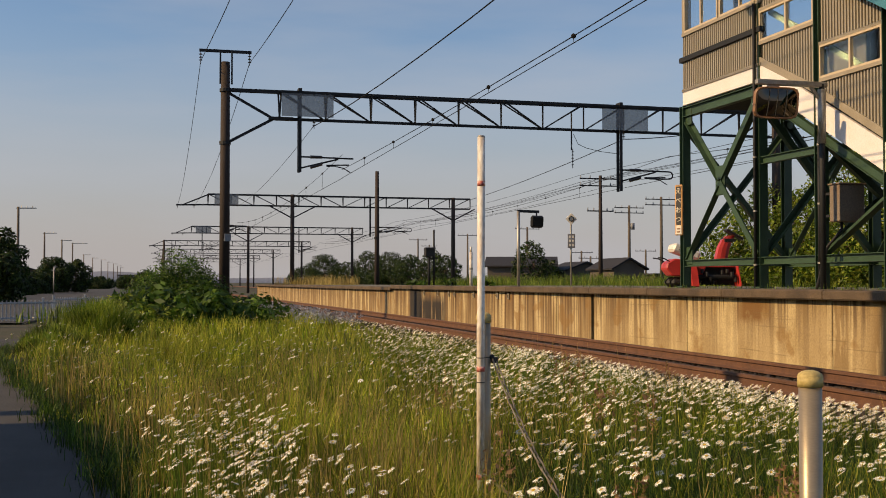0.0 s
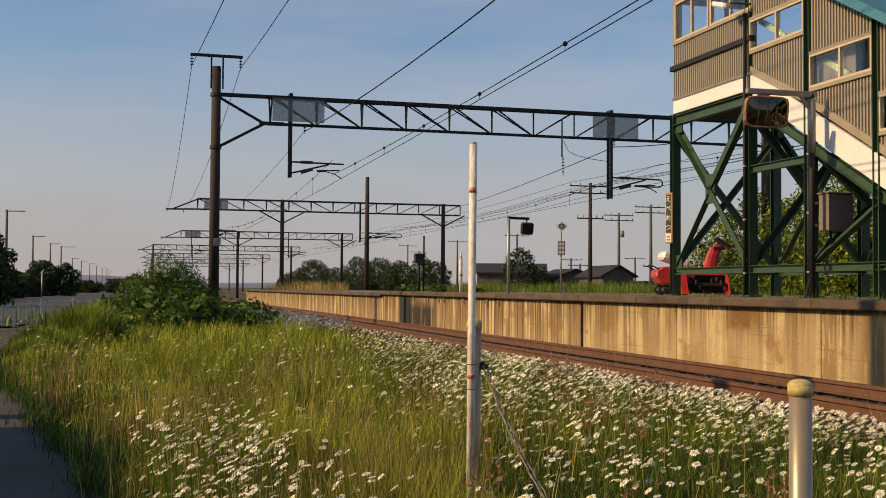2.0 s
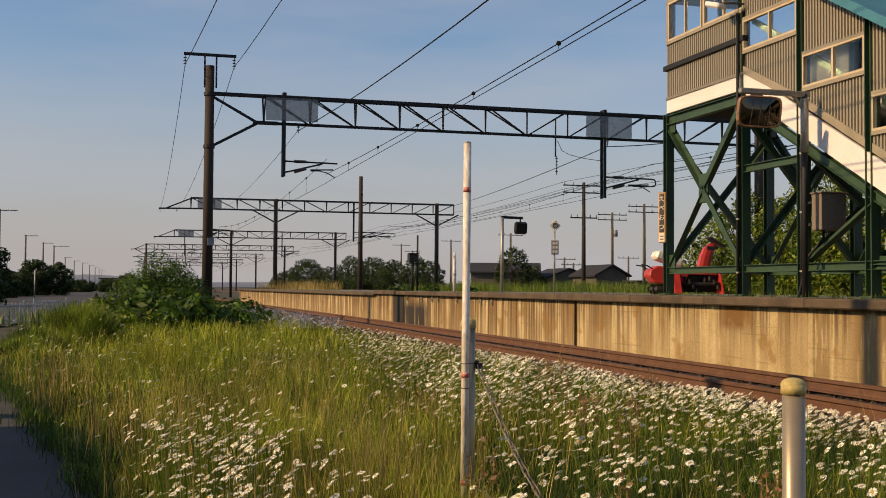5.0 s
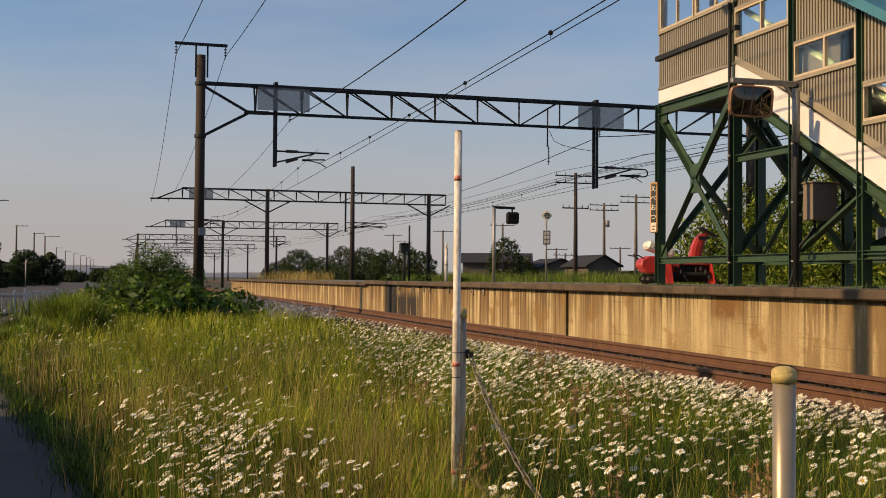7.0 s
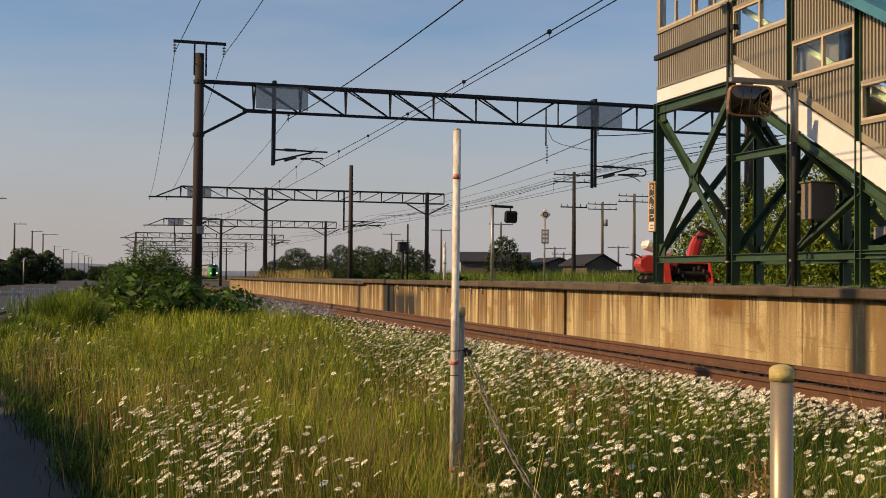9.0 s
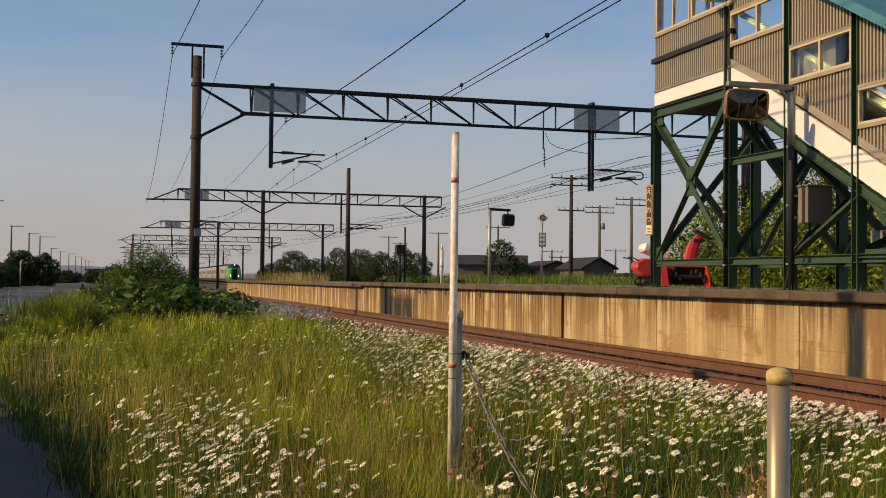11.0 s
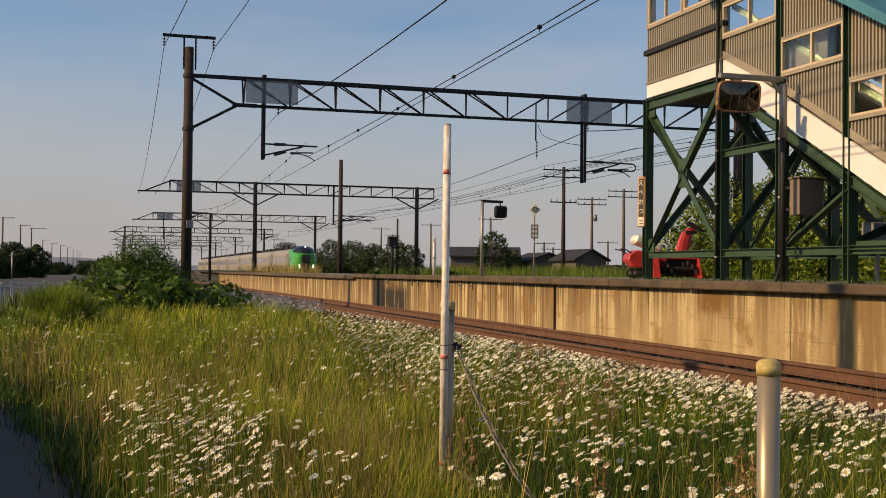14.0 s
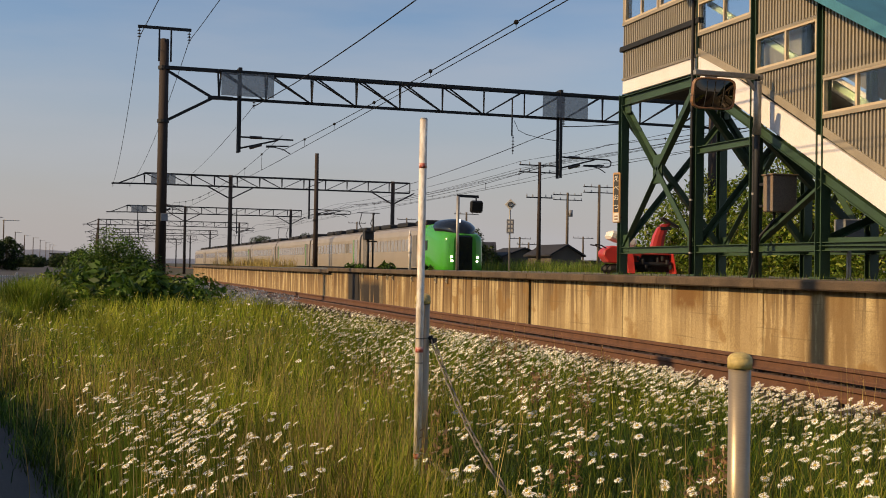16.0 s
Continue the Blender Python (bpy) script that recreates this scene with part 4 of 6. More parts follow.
    for x in (TX - 0.055, TX + DEPTH + 0.04):
        bm = B()
        box(bm, (x, y1 - 0.02, 4.61 + o), (x + 0.05, y0, 4.88 + o), 0.008)
        slab(bm, [(y1 - 0.03, 4.47 + o), (8.6, stair_z(8.6) - 0.44 + o), (8.6, stair_z(8.6) + o), (y1 - 0.03, 4.91 + o)], x - 0.003, x + 0.047)
        part("fascia", bm, M["cream"], e, "cream painted fascia under landing and stair")
    bm = B()
    box(bm, (TX - 0.03, y0 - 0.06, 4.61 + o), (TX + DEPTH, y0, 4.88 + o), 0.008)
    part("fascia", bm, M["cream"], e)
    X = TX - 0.045
    bm = B()
    clad_panel(bm, [(y1, 4.92 + o), (y0, 4.92 + o), (y0, 5.48 + o), (y1, 5.48 + o)], X)
    part("cladding", bm, M["clad"], e)
    bm = B()
    clad_panel(bm, [(y1, 5.58 + o), (y0, 5.58 + o), (y0, 6.00 + o), (y1, 6.00 + o)], X)
    part("cladding", bm, M["clad"], e)
    bm = B()
    clad_panel(bm, [(y1, 6.90 + o), (y0, 6.90 + o), (y0, 7.7 + o), (y1, 7.7 + o)], X)
    part("cladding", bm, M["clad"], e)
    bm = B()
    box(bm, (X - 0.05, y1, 5.48 + o), (X + 0.05, y0 + 0.08, 5.58 + o), 0.006)
    part("drip_ledge", bm, M["steel_dark"], e, "dark ledge across the cladding")
    bm = B()
    box(bm, (X - 0.03, y1, 4.88 + o), (X + 0.04, y0, 4.93 + o))
    box(bm, (X - 0.03, y1, 6.00 + o), (X + 0.05, y0, 6.06 + o))
    box(bm, (X - 0.03, y1, 6.84 + o), (X + 0.05, y0, 6.90 + o))
    box(bm, (X - 0.02, y0 - 0.1, 6.00 + o), (X + 0.05, y0, 6.90 + o))
    part("flashing", bm, M["flash"], e)
    mid = (y0 + y1) / 2
    window(e, mid + 0.04, y0 - 0.1, 6.06 + o, 6.84 + o, X)
    window(e, y1 + 0.02, mid - 0.04, 6.06 + o, 6.84 + o, X)
    bm = B()
    box(bm, (X - 0.01, mid - 0.04, 6.06 + o), (X + 0.05, mid + 0.04, 6.84 + o))
    part("mullion", bm, M["flash"], e)
    # end wall of the landing
    bm = B()
    box(bm, (X + 0.07, y0 - 0.04, 4.88 + o), (TX + DEPTH + 0.08, y0 + 0.01, 6.05 + o))
    box(bm, (X + 0.07, y0 - 0.04, 6.86 + o), (TX + DEPTH + 0.08, y0 + 0.01, 7.7 + o))
    for xx in (X + 0.07, X + 1.15, TX + DEPTH - 0.02):
        box(bm, (xx, y0 - 0.04, 6.05 + o), (xx + 0.1, y0 + 0.01, 6.86 + o))
    part("end_wall", bm, M["clad"], e)
    # stair bays
    for i in range(1, 6):
        a, b = POSTS[i + 1] + 0.06, POSTS[i] - 0.06
        sill = 5.30 - (POSTS[1] - POSTS[i]) * 0.535
        top = sill + 0.54
        za, zb = stair_z(a) + 0.13, stair_z(b) + 0.13
        bm = B()
        strip_y(bm, a, stair_z(a) + o - 0.01, b, stair_z(b) + o - 0.01, 0.14, X - 0.02, X + 0.05)
        part("flashing", bm, M["flash"], e)
        bm = B()
        clad_panel(bm, [(a, za + o), (b, zb + o if zb < sill else sill + o - 0.02), (b, sill + o - 0.01), (a, sill + o - 0.01)], X)
        part("cladding", bm, M["clad"], e)
        bm = B()
        box(bm, (X - 0.035, a, sill - 0.06 + o), (X + 0.05, b, sill + o))
        box(bm, (X - 0.035, a, top + o), (X + 0.05, b, top + 0.05 + o))
        part("flashing", bm, M["flash"], e)
        window(e, a + 0.03, b - 0.01, sill + o, top + o, X)
        ea, eb = stair_z(a) + 2.05, stair_z(b) + 2.05
        bm = B()
        clad_panel(bm, [(a, top + 0.05 + o), (b, top + 0.05 + o), (b, eb + o), (a, ea + o)], X)
        part("cladding", bm, M["clad"], e)
        # slanting handrail seen through the glass
        bm = B()
        strip_y(bm, a, sill - 0.42 + o, b, sill - 0.42 + (b - a) * SLOPE + o, 0.11, TX + 0.12, TX + 0.17)
        part("handrail", bm, M["rail_green"], e, "pale green sloping handrail")
    # far side wall, roof
    bm = B()
    slab(bm, [(8.6, stair_z(8.6) + o), (17.45, 4.91 + o), (y0, 4.91 + o), (y0, 6.0 + o), (17.45, 6.0 + o), (8.6, stair_z(8.6) + 1.0 + o)], TX + DEPTH + 0.04, TX + DEPTH + 0.09)
    part("back_wall", bm, M["inner"], e)
    bm = B()
    strip_y(bm, 8.2, stair_z(8.2) + 2.05 + o, 17.6, stair_z(17.45) + 2.13 + o, 0.16, TX - 0.42, TX + DEPTH + 0.4)
    box(bm, (TX - 0.4, 17.2, 7.7 + o), (TX + DEPTH + 0.4, y0 + 0.3, 7.85 + o))
    part("roof", bm, M["teal"], e, "teal sheet-metal roof")
    return e


stair_tower()


# ---- things fixed to the tower ----
def tower_mirror():
    e = thing("platform_mirror", (10.27, 15.43, PLAT), "rectangular rusty-rimmed convex platform mirror hung from a bracket arm", "mirror", "platform mirrors")
    part("post", rod(B(), (0, 0, 0), (0, 0, 3.2), 0.045, None, 14), M["steel_dark"], e, "", True)
    part("sleeve", rod(B(), (0, 0, 2.27), (0, 0, 3.12), 0.062, None, 14), M["galv"], e, "pale grey tube sleeve", True)
    part("arm", box(B(), (-1.15, -0.04, 3.15), (0.09, 0.04, 3.235), 0.012), M["galv"], e)
    part("stay", bar(B(), (-0.05, 0, 2.98), (-0.20, 0, 3.16), 0.03, 0.05), M["galv"], e)
    w, h = 0.345, 0.245
    bm = B()
    rim = []
    for d, k in ((0.05, 0.93), (0.03, 1.0), (-0.03, 1.0), (-0.055, 0.95), (-0.05, 0.88)):
        ring = []
        for i in range(32):
            a = 2 * math.pi * i / 32
            c, q = math.cos(a), math.sin(a)
            ring.append(bm.verts.new((k * w * math.copysign(abs(c) ** 0.38, c), d, k * h * math.copysign(abs(q) ** 0.38, q))))
        rim.append(ring)
    for a, b in zip(rim, rim[1:]):
        for i in range(32):
            bm.faces.new((a[i], a[(i + 1) % 32], b[(i + 1) % 32], b[i]))
    bm.faces.new(rim[0])
    m = part("housing", bm, M["orange"], e, "orange-brown mirror rim")
    m.matrix_basis = pose(-0.85, -0.07, 2.865, 8, 2, -14)
    bm = B()
    grid = [[bm.verts.new((w * 0.89 * u / 6, -0.045 - 0.045 * (1 - (u / 6) ** 2) * (1 - (v / 4) ** 2), h * 0.89 * v / 4)) for u in range(-6, 7)] for v in range(-4, 5)]
    for a, b in zip(grid, grid[1:]):
        for i in range(12):
            bm.faces.new((a[i], a[i + 1], b[i + 1], b[i]))
    part("mirror_face", bm, M["mirror"], m, "bulging mirror glass", True)
    for x in (-0.15, -0.02, 0.12):
        part("strap", tube(B(), [(x, -0.07, -0.2), (x + 0.01, -0.098, -0.07), (x + 0.02, -0.098, 0.07), (x + 0.03, -0.07, 0.2)], 0.008, 6), M["black"], m)
    part("hanger", bar(B(), (-0.85, 0, 3.1), (-0.85, 0, 3.16), 0.2, 0.03), M["galv"], e)


def name_sign():
    e = thing("station_name_sign", (TX - 0.17, POSTS[0] - 0.06, 1.99), "narrow vertical station name board with white letters on black", "sign", "", "", -52)
    part("board", box(B(), (-0.085, -0.02, 0.0), (0.085, 0.02, 1.02), 0.02), M["sign_orange"], e, "orange-edged board")
    part("name_field", box(B(), (-0.055, -0.026, 0.21), (0.05, -0.021, 0.98), 0.002), M["sign_black"], e)
    part("mark_field", box(B(), (-0.06, -0.026, 0.02), (0.06, -0.021, 0.20), 0.002), M["sign_white"], e)
    for i, ch in enumerate("えべおつ"):
        cu = bpy.data.curves.new("letter", "FONT")
        cu.body, cu.size, cu.align_x, cu.align_y, cu.extrude = ch, 0.13, "CENTER", "CENTER", 0.001
        o = new("letter", cu)
        me = bpy.data.meshes.new_from_object(o)
        bpy.data.objects.remove(o)
        me.materials.append(M["sign_white"])
        t = new("letter", me)
        t.parent = e
        t.matrix_basis = pose(-0.003, -0.029, 0.885 - i * 0.19, 90, 0, 0)
    for z in (0.06, 0.12):
        part("small_mark", box(B(), (-0.035, -0.03, z), (0.035, -0.027, z + 0.025)), M["orange"], e)
    part("clip", box(B(), (0.0, 0.02, 0.1), (0.08, 0.12, 0.13)), M["steel_dark"], e)
    part("clip", box(B(), (0.0, 0.02, 0.85), (0.08, 0.12, 0.88)), M["steel_dark"], e)


def junction_box():
    e = thing("cabinet", (10.72, 15.45, 2.0), "weathered brown metal cabinet fixed between the stair posts", "cabinet")
    part("body", box(B(), (-0.23, -0.13, 0), (0.23, 0.13, 0.58), 0.012), M["box_grey"], e)
    part("lid", box(B(), (-0.25, -0.15, 0.58), (0.25, 0.15, 0.605), 0.006), M["box_grey"], e)
    part("bracket", bar(B(), (-0.20, 0.15, 0.1), (-0.20, 0.45, 0.1), 0.04, 0.04), M["steel_dark"], e)
    part("bracket", bar(B(), (-0.20, 0.13, 0.45), (-0.20, 0.45, 0.45), 0.04, 0.04), M["steel_dark"], e)
    part("conduit", tube(B(), [(-0.1, 0, 0), (-0.1, 0, -0.12), (-0.3, 0.1, -0.4), (-0.38, 0.3, -1.12)], 0.025, 6), M["steel_dark"], e)


def lamp_on_tower():
    e = thing("wall_lamp", (TX - 0.12, 17.6, 6.0), "cream floodlight on a short arm beside the landing windows", "lamp")
    part("arm", tube(B(), [(0, -0.05, 0.1), (-0.2, 0.1, 0.14), (-0.35, 0.3, 0.16)], 0.02, 6), M["steel_dark"], e)
    m = part("head", box(B(), (-0.09, -0.2, -0.05), (0.09, 0.2, 0.05), 0.03), M["cream"], e)
    m.matrix_basis = pose(-0.36, 0.35, 0.15, 18, 0, 10)
    part("spike", rod(B(), (-0.36, 0.35, 0.18), (-0.36, 0.35, 0.32), 0.012, None, 6), M["galv"], e)


def downpipe(x, y, z0, z1, label):
    e = thing("conduit", (x, y, z0), label, "conduit", "conduits on the posts")
    part("pipe", rod(B(), (0, 0, 0), (0, 0, z1 - z0), 0.028, None, 10), M["steel_dark"], e, "", True)
    for k in range(4):
        part("clip", rod(B(), (0, 0, 0.4 + k * 0.95), (0, 0, 0.43 + k * 0.95), 0.036, None, 10), M["galv"], e)


tower_mirror()
name_sign()
junction_box()
lamp_on_tower()
downpipe(TX - 0.12, POSTS[1] + 0.02, PLAT, 6.0, "dark conduit clipped to a stair post")
downpipe(TX - 0.11, POSTS[2] - 0.10, PLAT, 3.4, "dark conduit clipped to a stair post")


# ---- train ----
def train_body(bm, y0, y1, prof):
    a = [bm.verts.new((x, y0, z)) for x, z in prof]
    b = [bm.verts.new((x, y1, z)) for x, z in prof]
    for i in range(len(prof)):
        j = (i + 1) % len(prof)
        bm.faces.new((a[i], a[j], b[j], b[i]))
    bm.faces.new(list(reversed(a)))
    bm.faces.new(b)


SIDE = [(-1.40, 0.95), (-1.40, 2.95), (-1.33, 3.25), (-1.12, 3.45)]
ROOF = [(-1.12, 3.45), (-0.6, 3.62), (0, 3.66), (0.6, 3.62), (1.12, 3.45)]


def train():
    e = thing("train", (0, 0, 0), "green-nosed limited express train of pale metal coaches, headlights on", "train")
    L = 20.3
    panes = {}
    for c in range(8):
        y0 = (4.4 if c == 0 else 0.25) + c * L
        y1 = (c + 1) * L - 0.25
        bm = B()
        prof = [(-1.40, 0.95), (-1.42, 1.6), (-1.40, 2.95), (-1.33, 3.25), (-1.12, 3.45), (1.12, 3.45), (1.33, 3.25), (1.40, 2.95), (1.42, 1.6), (1.40, 0.95)]
        train_body(bm, y0, y1, prof)
        coach = part("coach", bm, M["train_side"], e)
        bm = B()
        train_body(bm, y0 + 0.02, y1 - 0.02, ROOF + [(1.12, 3.40), (-1.12, 3.40)])
        part("roof", bm, M["train_roof"], coach)
        n = 12
        wide = (y1 - y0 - 4.8) / n
        for i in range(n):
            for s in (-1, 1):
                m = pose(s * 1.412, y0 + 2.4 + i * wide, 0)
                key = round(wide, 2)
                if key in panes:
                    share("window", panes[key], coach, m)
                else:
                    panes[key] = part("window", box(B(), (-0.012, 0.12, 2.0), (0.012, wide - 0.12, 2.72)), M["train_window"], coach)
                    panes[key].matrix_basis = m
        for s in (-1, 1):
            for d in (y0 + 0.7, y1 - 1.6):
                part("door", box(B(), (s * 1.415 - 0.01, d, 1.05), (s * 1.415 + 0.01, d + 0.9, 2.95)), M["train_window"] if c % 2 else M["train_roof"], coach, "dark side door")
        if c in (1, 2, 4):
            for s in (-1, 1):
                for d in (y0 + 1.8, y1 - 2.0):
                    part("green_band", box(B(), (s * 1.418 - 0.008, d, 1.0), (s * 1.418 + 0.008, d + 0.22, 2.98)), M["train_green"], coach, "bright green vertical stripe")
        for d in (4.0, 8.5, 13.0, 16.2):
            if y0 + d - 0.6 < y1:
                part("roof_unit", box(B(), (-0.75, y0 + d - 3, 3.6), (0.75, y0 + d - 0.6, 3.92), 0.08), M["steel_dark"], coach, "grey roof equipment box")
        part("underframe", box(B(), (-1.2, y0 + 0.3, 0.40), (1.2, y1 - 0.3, 0.95), 0.05), M["black"], coach)
        for d in (max(3.4, y0 + 2.6), y1 - 2.8):
            bm = B()
            box(bm, (-1.0, d - 1.3, 0.3), (1.0, d + 1.3, 0.62), 0.05)
            for yy in (d - 1.05, d + 1.05):
                rod(bm, (-0.6, yy, 0.43), (0.6, yy, 0.43), 0.43, None, 14)
            part("bogie", bm, M["black"], coach)
        if c < 7:
            bm = B()
            box(bm, (-1.2, y1, 0.95), (1.2, y1 + 0.5, 3.4))
            part("gangway", bm, M["black"], coach)
        if c in (1, 3, 5):
            bm = B()
            for s in (-0.5, 0.5):
                rod(bm, (s, y0 + 3.0, 3.75), (s * 0.9, y0 + 4.4, 4.35), 0.035, None, 6)
                rod(bm, (s * 0.9, y0 + 4.4, 4.35), (s, y0 + 3.3, 5.1), 0.03, None, 6)
            bar(bm, (-0.9, y0 + 3.3, 5.12), (0.9, y0 + 3.3, 5.12), 0.12, 0.06)
            part("pantograph", bm, M["steel_dark"], coach)
    # nose: lofted sections from the door bulkhead to the flat front
    def section(y, w, top, low, r):
        pts = [(-w, low), (-w * 1.012, low + 0.7), (-w, top - r * 1.5), (-w * 0.93, top - r * 0.72), (-w * 0.74, top - r * 0.25), (-w * 0.4, top - 0.03), (0, top)]
        return [(x, y, z) for x, z in pts] + [(-x, y, z) for x, z in reversed(pts[:-1])]
    rows = [section(4.4, 1.40, 3.66, 0.80, 0.45), section(3.4, 1.40, 3.62, 0.72, 0.45), section(2.4, 1.40, 3.50, 0.62, 0.5), section(1.5, 1.375, 3.32, 0.5, 0.5), section(0.9, 1.31, 3.18, 0.42, 0.45),
            section(0.5, 1.22, 3.08, 0.38, 0.4), section(0.24, 1.08, 3.02, 0.36, 0.35), section(0.09, 0.90, 2.97, 0.36, 0.3), section(0.0, 0.66, 2.92, 0.36, 0.3)]
    bm = B()
    vs = [[bm.verts.new(p) for p in r] for r in rows]
    for a, b in zip(vs, vs[1:]):
        for i in range(len(a) - 1):
            bm.faces.new((a[i], a[i + 1], b[i + 1], b[i]))
        bm.faces.new((a[-1], a[0], b[0], b[-1]))
    bm.faces.new(vs[0])
    nose = part("nose", bm, M["train_green"], e, "glossy bright green rounded cab nose", True)
    bm = B()
    a = [bm.verts.new((x, -0.004, z)) for x, _, z in rows[-1]]
    b = [bm.verts.new((x, 0.08, z)) for x, _, z in rows[-1]]
    bm.faces.new(list(reversed(a)))
    for i in range(len(a)):
        j = (i + 1) % len(a)
        bm.faces.new((a[i], a[j], b[j], b[i]))
    bmesh.ops.recalc_face_normals(bm, faces=list(bm.faces))
    part("front_panel", bm, M["train_green"], nose, "flat bright green front panel")
    # raised dark cab dome above the nose
    bm = B()
    levels = ((2.98, 0.92, 0.06, 1.7), (3.16, 1.22, 0.16, 2.0), (3.42, 1.22, 0.45, 2.3), (3.64, 1.05, 0.85, 2.5), (3.79, 0.76, 1.25, 2.6), (3.86, 0.40, 1.6, 2.6))
    vs = [[bm.verts.new((w * math.sin(k * math.pi / 16), back - (back - front) * math.cos(k * math.pi / 16), z)) for k in range(-8, 9)] for z, w, front, back in levels]
    for a, b in zip(vs, vs[1:]):
        for i in range(len(a) - 1):
            bm.faces.new((a[i], a[i + 1], b[i + 1], b[i]))
    bm.faces.new(vs[-1])
    part("windscreen", bm, M["train_glass"], nose, "dark wrap-round windscreen", True)
    bm = B()
    box(bm, (-0.46, -0.03, 0.75), (0.46, 0.35, 2.80), 0.03)
    slab(bm, [(-0.03, 2.75), (0.0, 2.87), (0.2, 3.0), (0.5, 3.0), (0.5, 2.75)], -0.38, 0.38)
    part("front_door", bm, M["train_glass"], nose, "dark gangway door in the front")
    for x in (-0.74, 0.74):
        for z in (1.40, 1.62):
            bm = B()
            ball(bm, (x * (1.02 if z < 1.5 else 1.06), 0.02, z), 0.075, 10, (1, 0.5, 1))
            part("headlight", bm, M["headlight"], nose, "lit headlight")
    for x in (0.0,):
        bm = B()
        ball(bm, (x, 0.98, 3.74), 0.07, 8)
        part("headlight", bm, M["headlight"], nose, "lit headlight")
    bm = B()
    box(bm, (-1.0, 0.05, 0.15), (1.0, 3.0, 0.5), 0.08)
    part("skirt", bm, M["black"], nose)
    bm = B()
    box(bm, (-1.425, 3.75, 1.0), (-1.395, 4.3, 2.8), 0.01)
    box(bm, (-1.42, 2.75, 2.0), (-1.395, 3.2, 2.6), 0.01)
    part("cab_door", bm, M["train_glass"], nose)
    return e


train_thing = train()


# ---- foreground posts ----
def bollard(x, y, base, top, drop, label):
    e = thing("bollard", (x, y, base), label, "bollard", "bollards with a chain")
    h, r = top - base, 0.0382
    bm = B()
    rod(bm, (0, 0, -0.2), (0, 0, h - 0.03), r, None, 28)
    part("tube", bm, M["steel_post"], e, "", True)
    bm = B()
    rod(bm, (0, 0, h - 0.055), (0, 0, h - 0.02), r + 0.004, None, 28)
    ball(bm, (0, 0, h - 0.022), r + 0.004, 24, (1, 1, 0.55))
    part("cap", bm, M["cap"], e, "faded yellow plastic cap", True)
    for z in (h - drop, h - drop - 0.66):
        bm = B()
        rod(bm, (0, 0, z - 0.002), (0, 0, z + 0.002), r + 0.0015, None, 20)
        rod(bm, (0.02, -0.01, z), (0.052, -0.026, z), 0.014, None, 10)
        bmesh.ops.create_cone(bm, cap_ends=True, segments=10, radius1=0.02, radius2=0.02, depth=0.03, matrix=Matrix.Translation((0.055, -0.02, z - 0.015)))
        part("eyelet", bm, M["black"], e, "black chain eyelet")
    return e


BL, BR = (1.791, 5.83, 0.89), (2.175, 3.35, 0.757)
bollard(BL[0], BL[1], -0.28, BL[2], 0.24, "stainless steel bollard with a yellow cap beside a snow pole")
bollard(BR[0], BR[1], -0.28, BR[2], 0.52, "stainless steel bollard with a yellow cap among daisies")


def chain(p, q, sag, label):
    e = thing("chain", p, label, "chain", "chains")
    n = 42
    pts = [Vector(p).lerp(Vector(q), i / n) - Vector((0, 0, sag * 4 * (i / n) * (1 - i / n))) for i in range(n + 1)]
    bm = B()
    seg, loop = 10, []
    length = (pts[1] - pts[0]).length * 1.35
    ring = []
    for k in range(seg):
        a = 2 * math.pi * k / seg
        ring.append(Vector((math.cos(a) * 0.0135, 0, math.sin(a) * length / 2)))
    tube(bm, ring + ring[:1], 0.0042, 6)
    me = None
    for i in range(n):
        m, _ = frame_of(pts[i], pts[i + 1])
        m = Matrix.Translation(-Vector(p)) @ m @ Matrix.Rotation(radians(90 * (i % 2) + 20), 4, "Z")
        if me is None:
            me = part("link", bm, M["chain"], e)
            me.matrix_basis = m
        else:
            share("link", me, e, m)


chain((BL[0] + 0.05, BL[1] - 0.03, BL[2] - 0.25), (BR[0] - 0.03, BR[1] + 0.05, BR[2] - 0.53), 0.56, "slack steel chain hung between two bollards")
chain((BL[0] + 0.05, BL[1] - 0.03, BL[2] - 0.91), (BR[0] - 0.03, BR[1] + 0.05, BR[2] - 0.97), 0.06, "lower slack steel chain between two bollards")


def snow_pole():
    e = thing("snow_pole", (1.752, 5.766, -0.28), "white snow pole with red bands strapped to a bollard", "snow pole")
    top, r = Vector((0.008, 0.0, 2.11)), 0.0205
    foot = Vector((0.0, 0.0, -0.1))
    bm = B()
    rod(bm, foot, top, r, None, 20)
    part("pole", bm, M["white_paint"], e, "", True)
    for z in (1.86, 0.87, 0.30):
        c = foot.lerp(top, (z + 0.1) / 2.21)
        bm = B()
        rod(bm, c - Vector((0, 0, 0.014)), c + Vector((0, 0, 0.014)), r + 0.0012, None, 20)
        part("red_band", bm, M["red_paint"], e, "faded red band", True)
    for z in (0.93, 0.80, 0.2):
        c = foot.lerp(top, (z + 0.1) / 2.21)
        bm = B()
        rod(bm, c - Vector((0, 0, 0.002)), c + Vector((0, 0, 0.002)), r + 0.002, None, 16)
        part("strap", bm, M["black"], e)
    bm = B()
    rod(bm, top, top + Vector((0, 0, 0.008)), r + 0.001, r * 0.8, 16)
    part("end_cap", bm, M["galv"], e)


snow_pole()


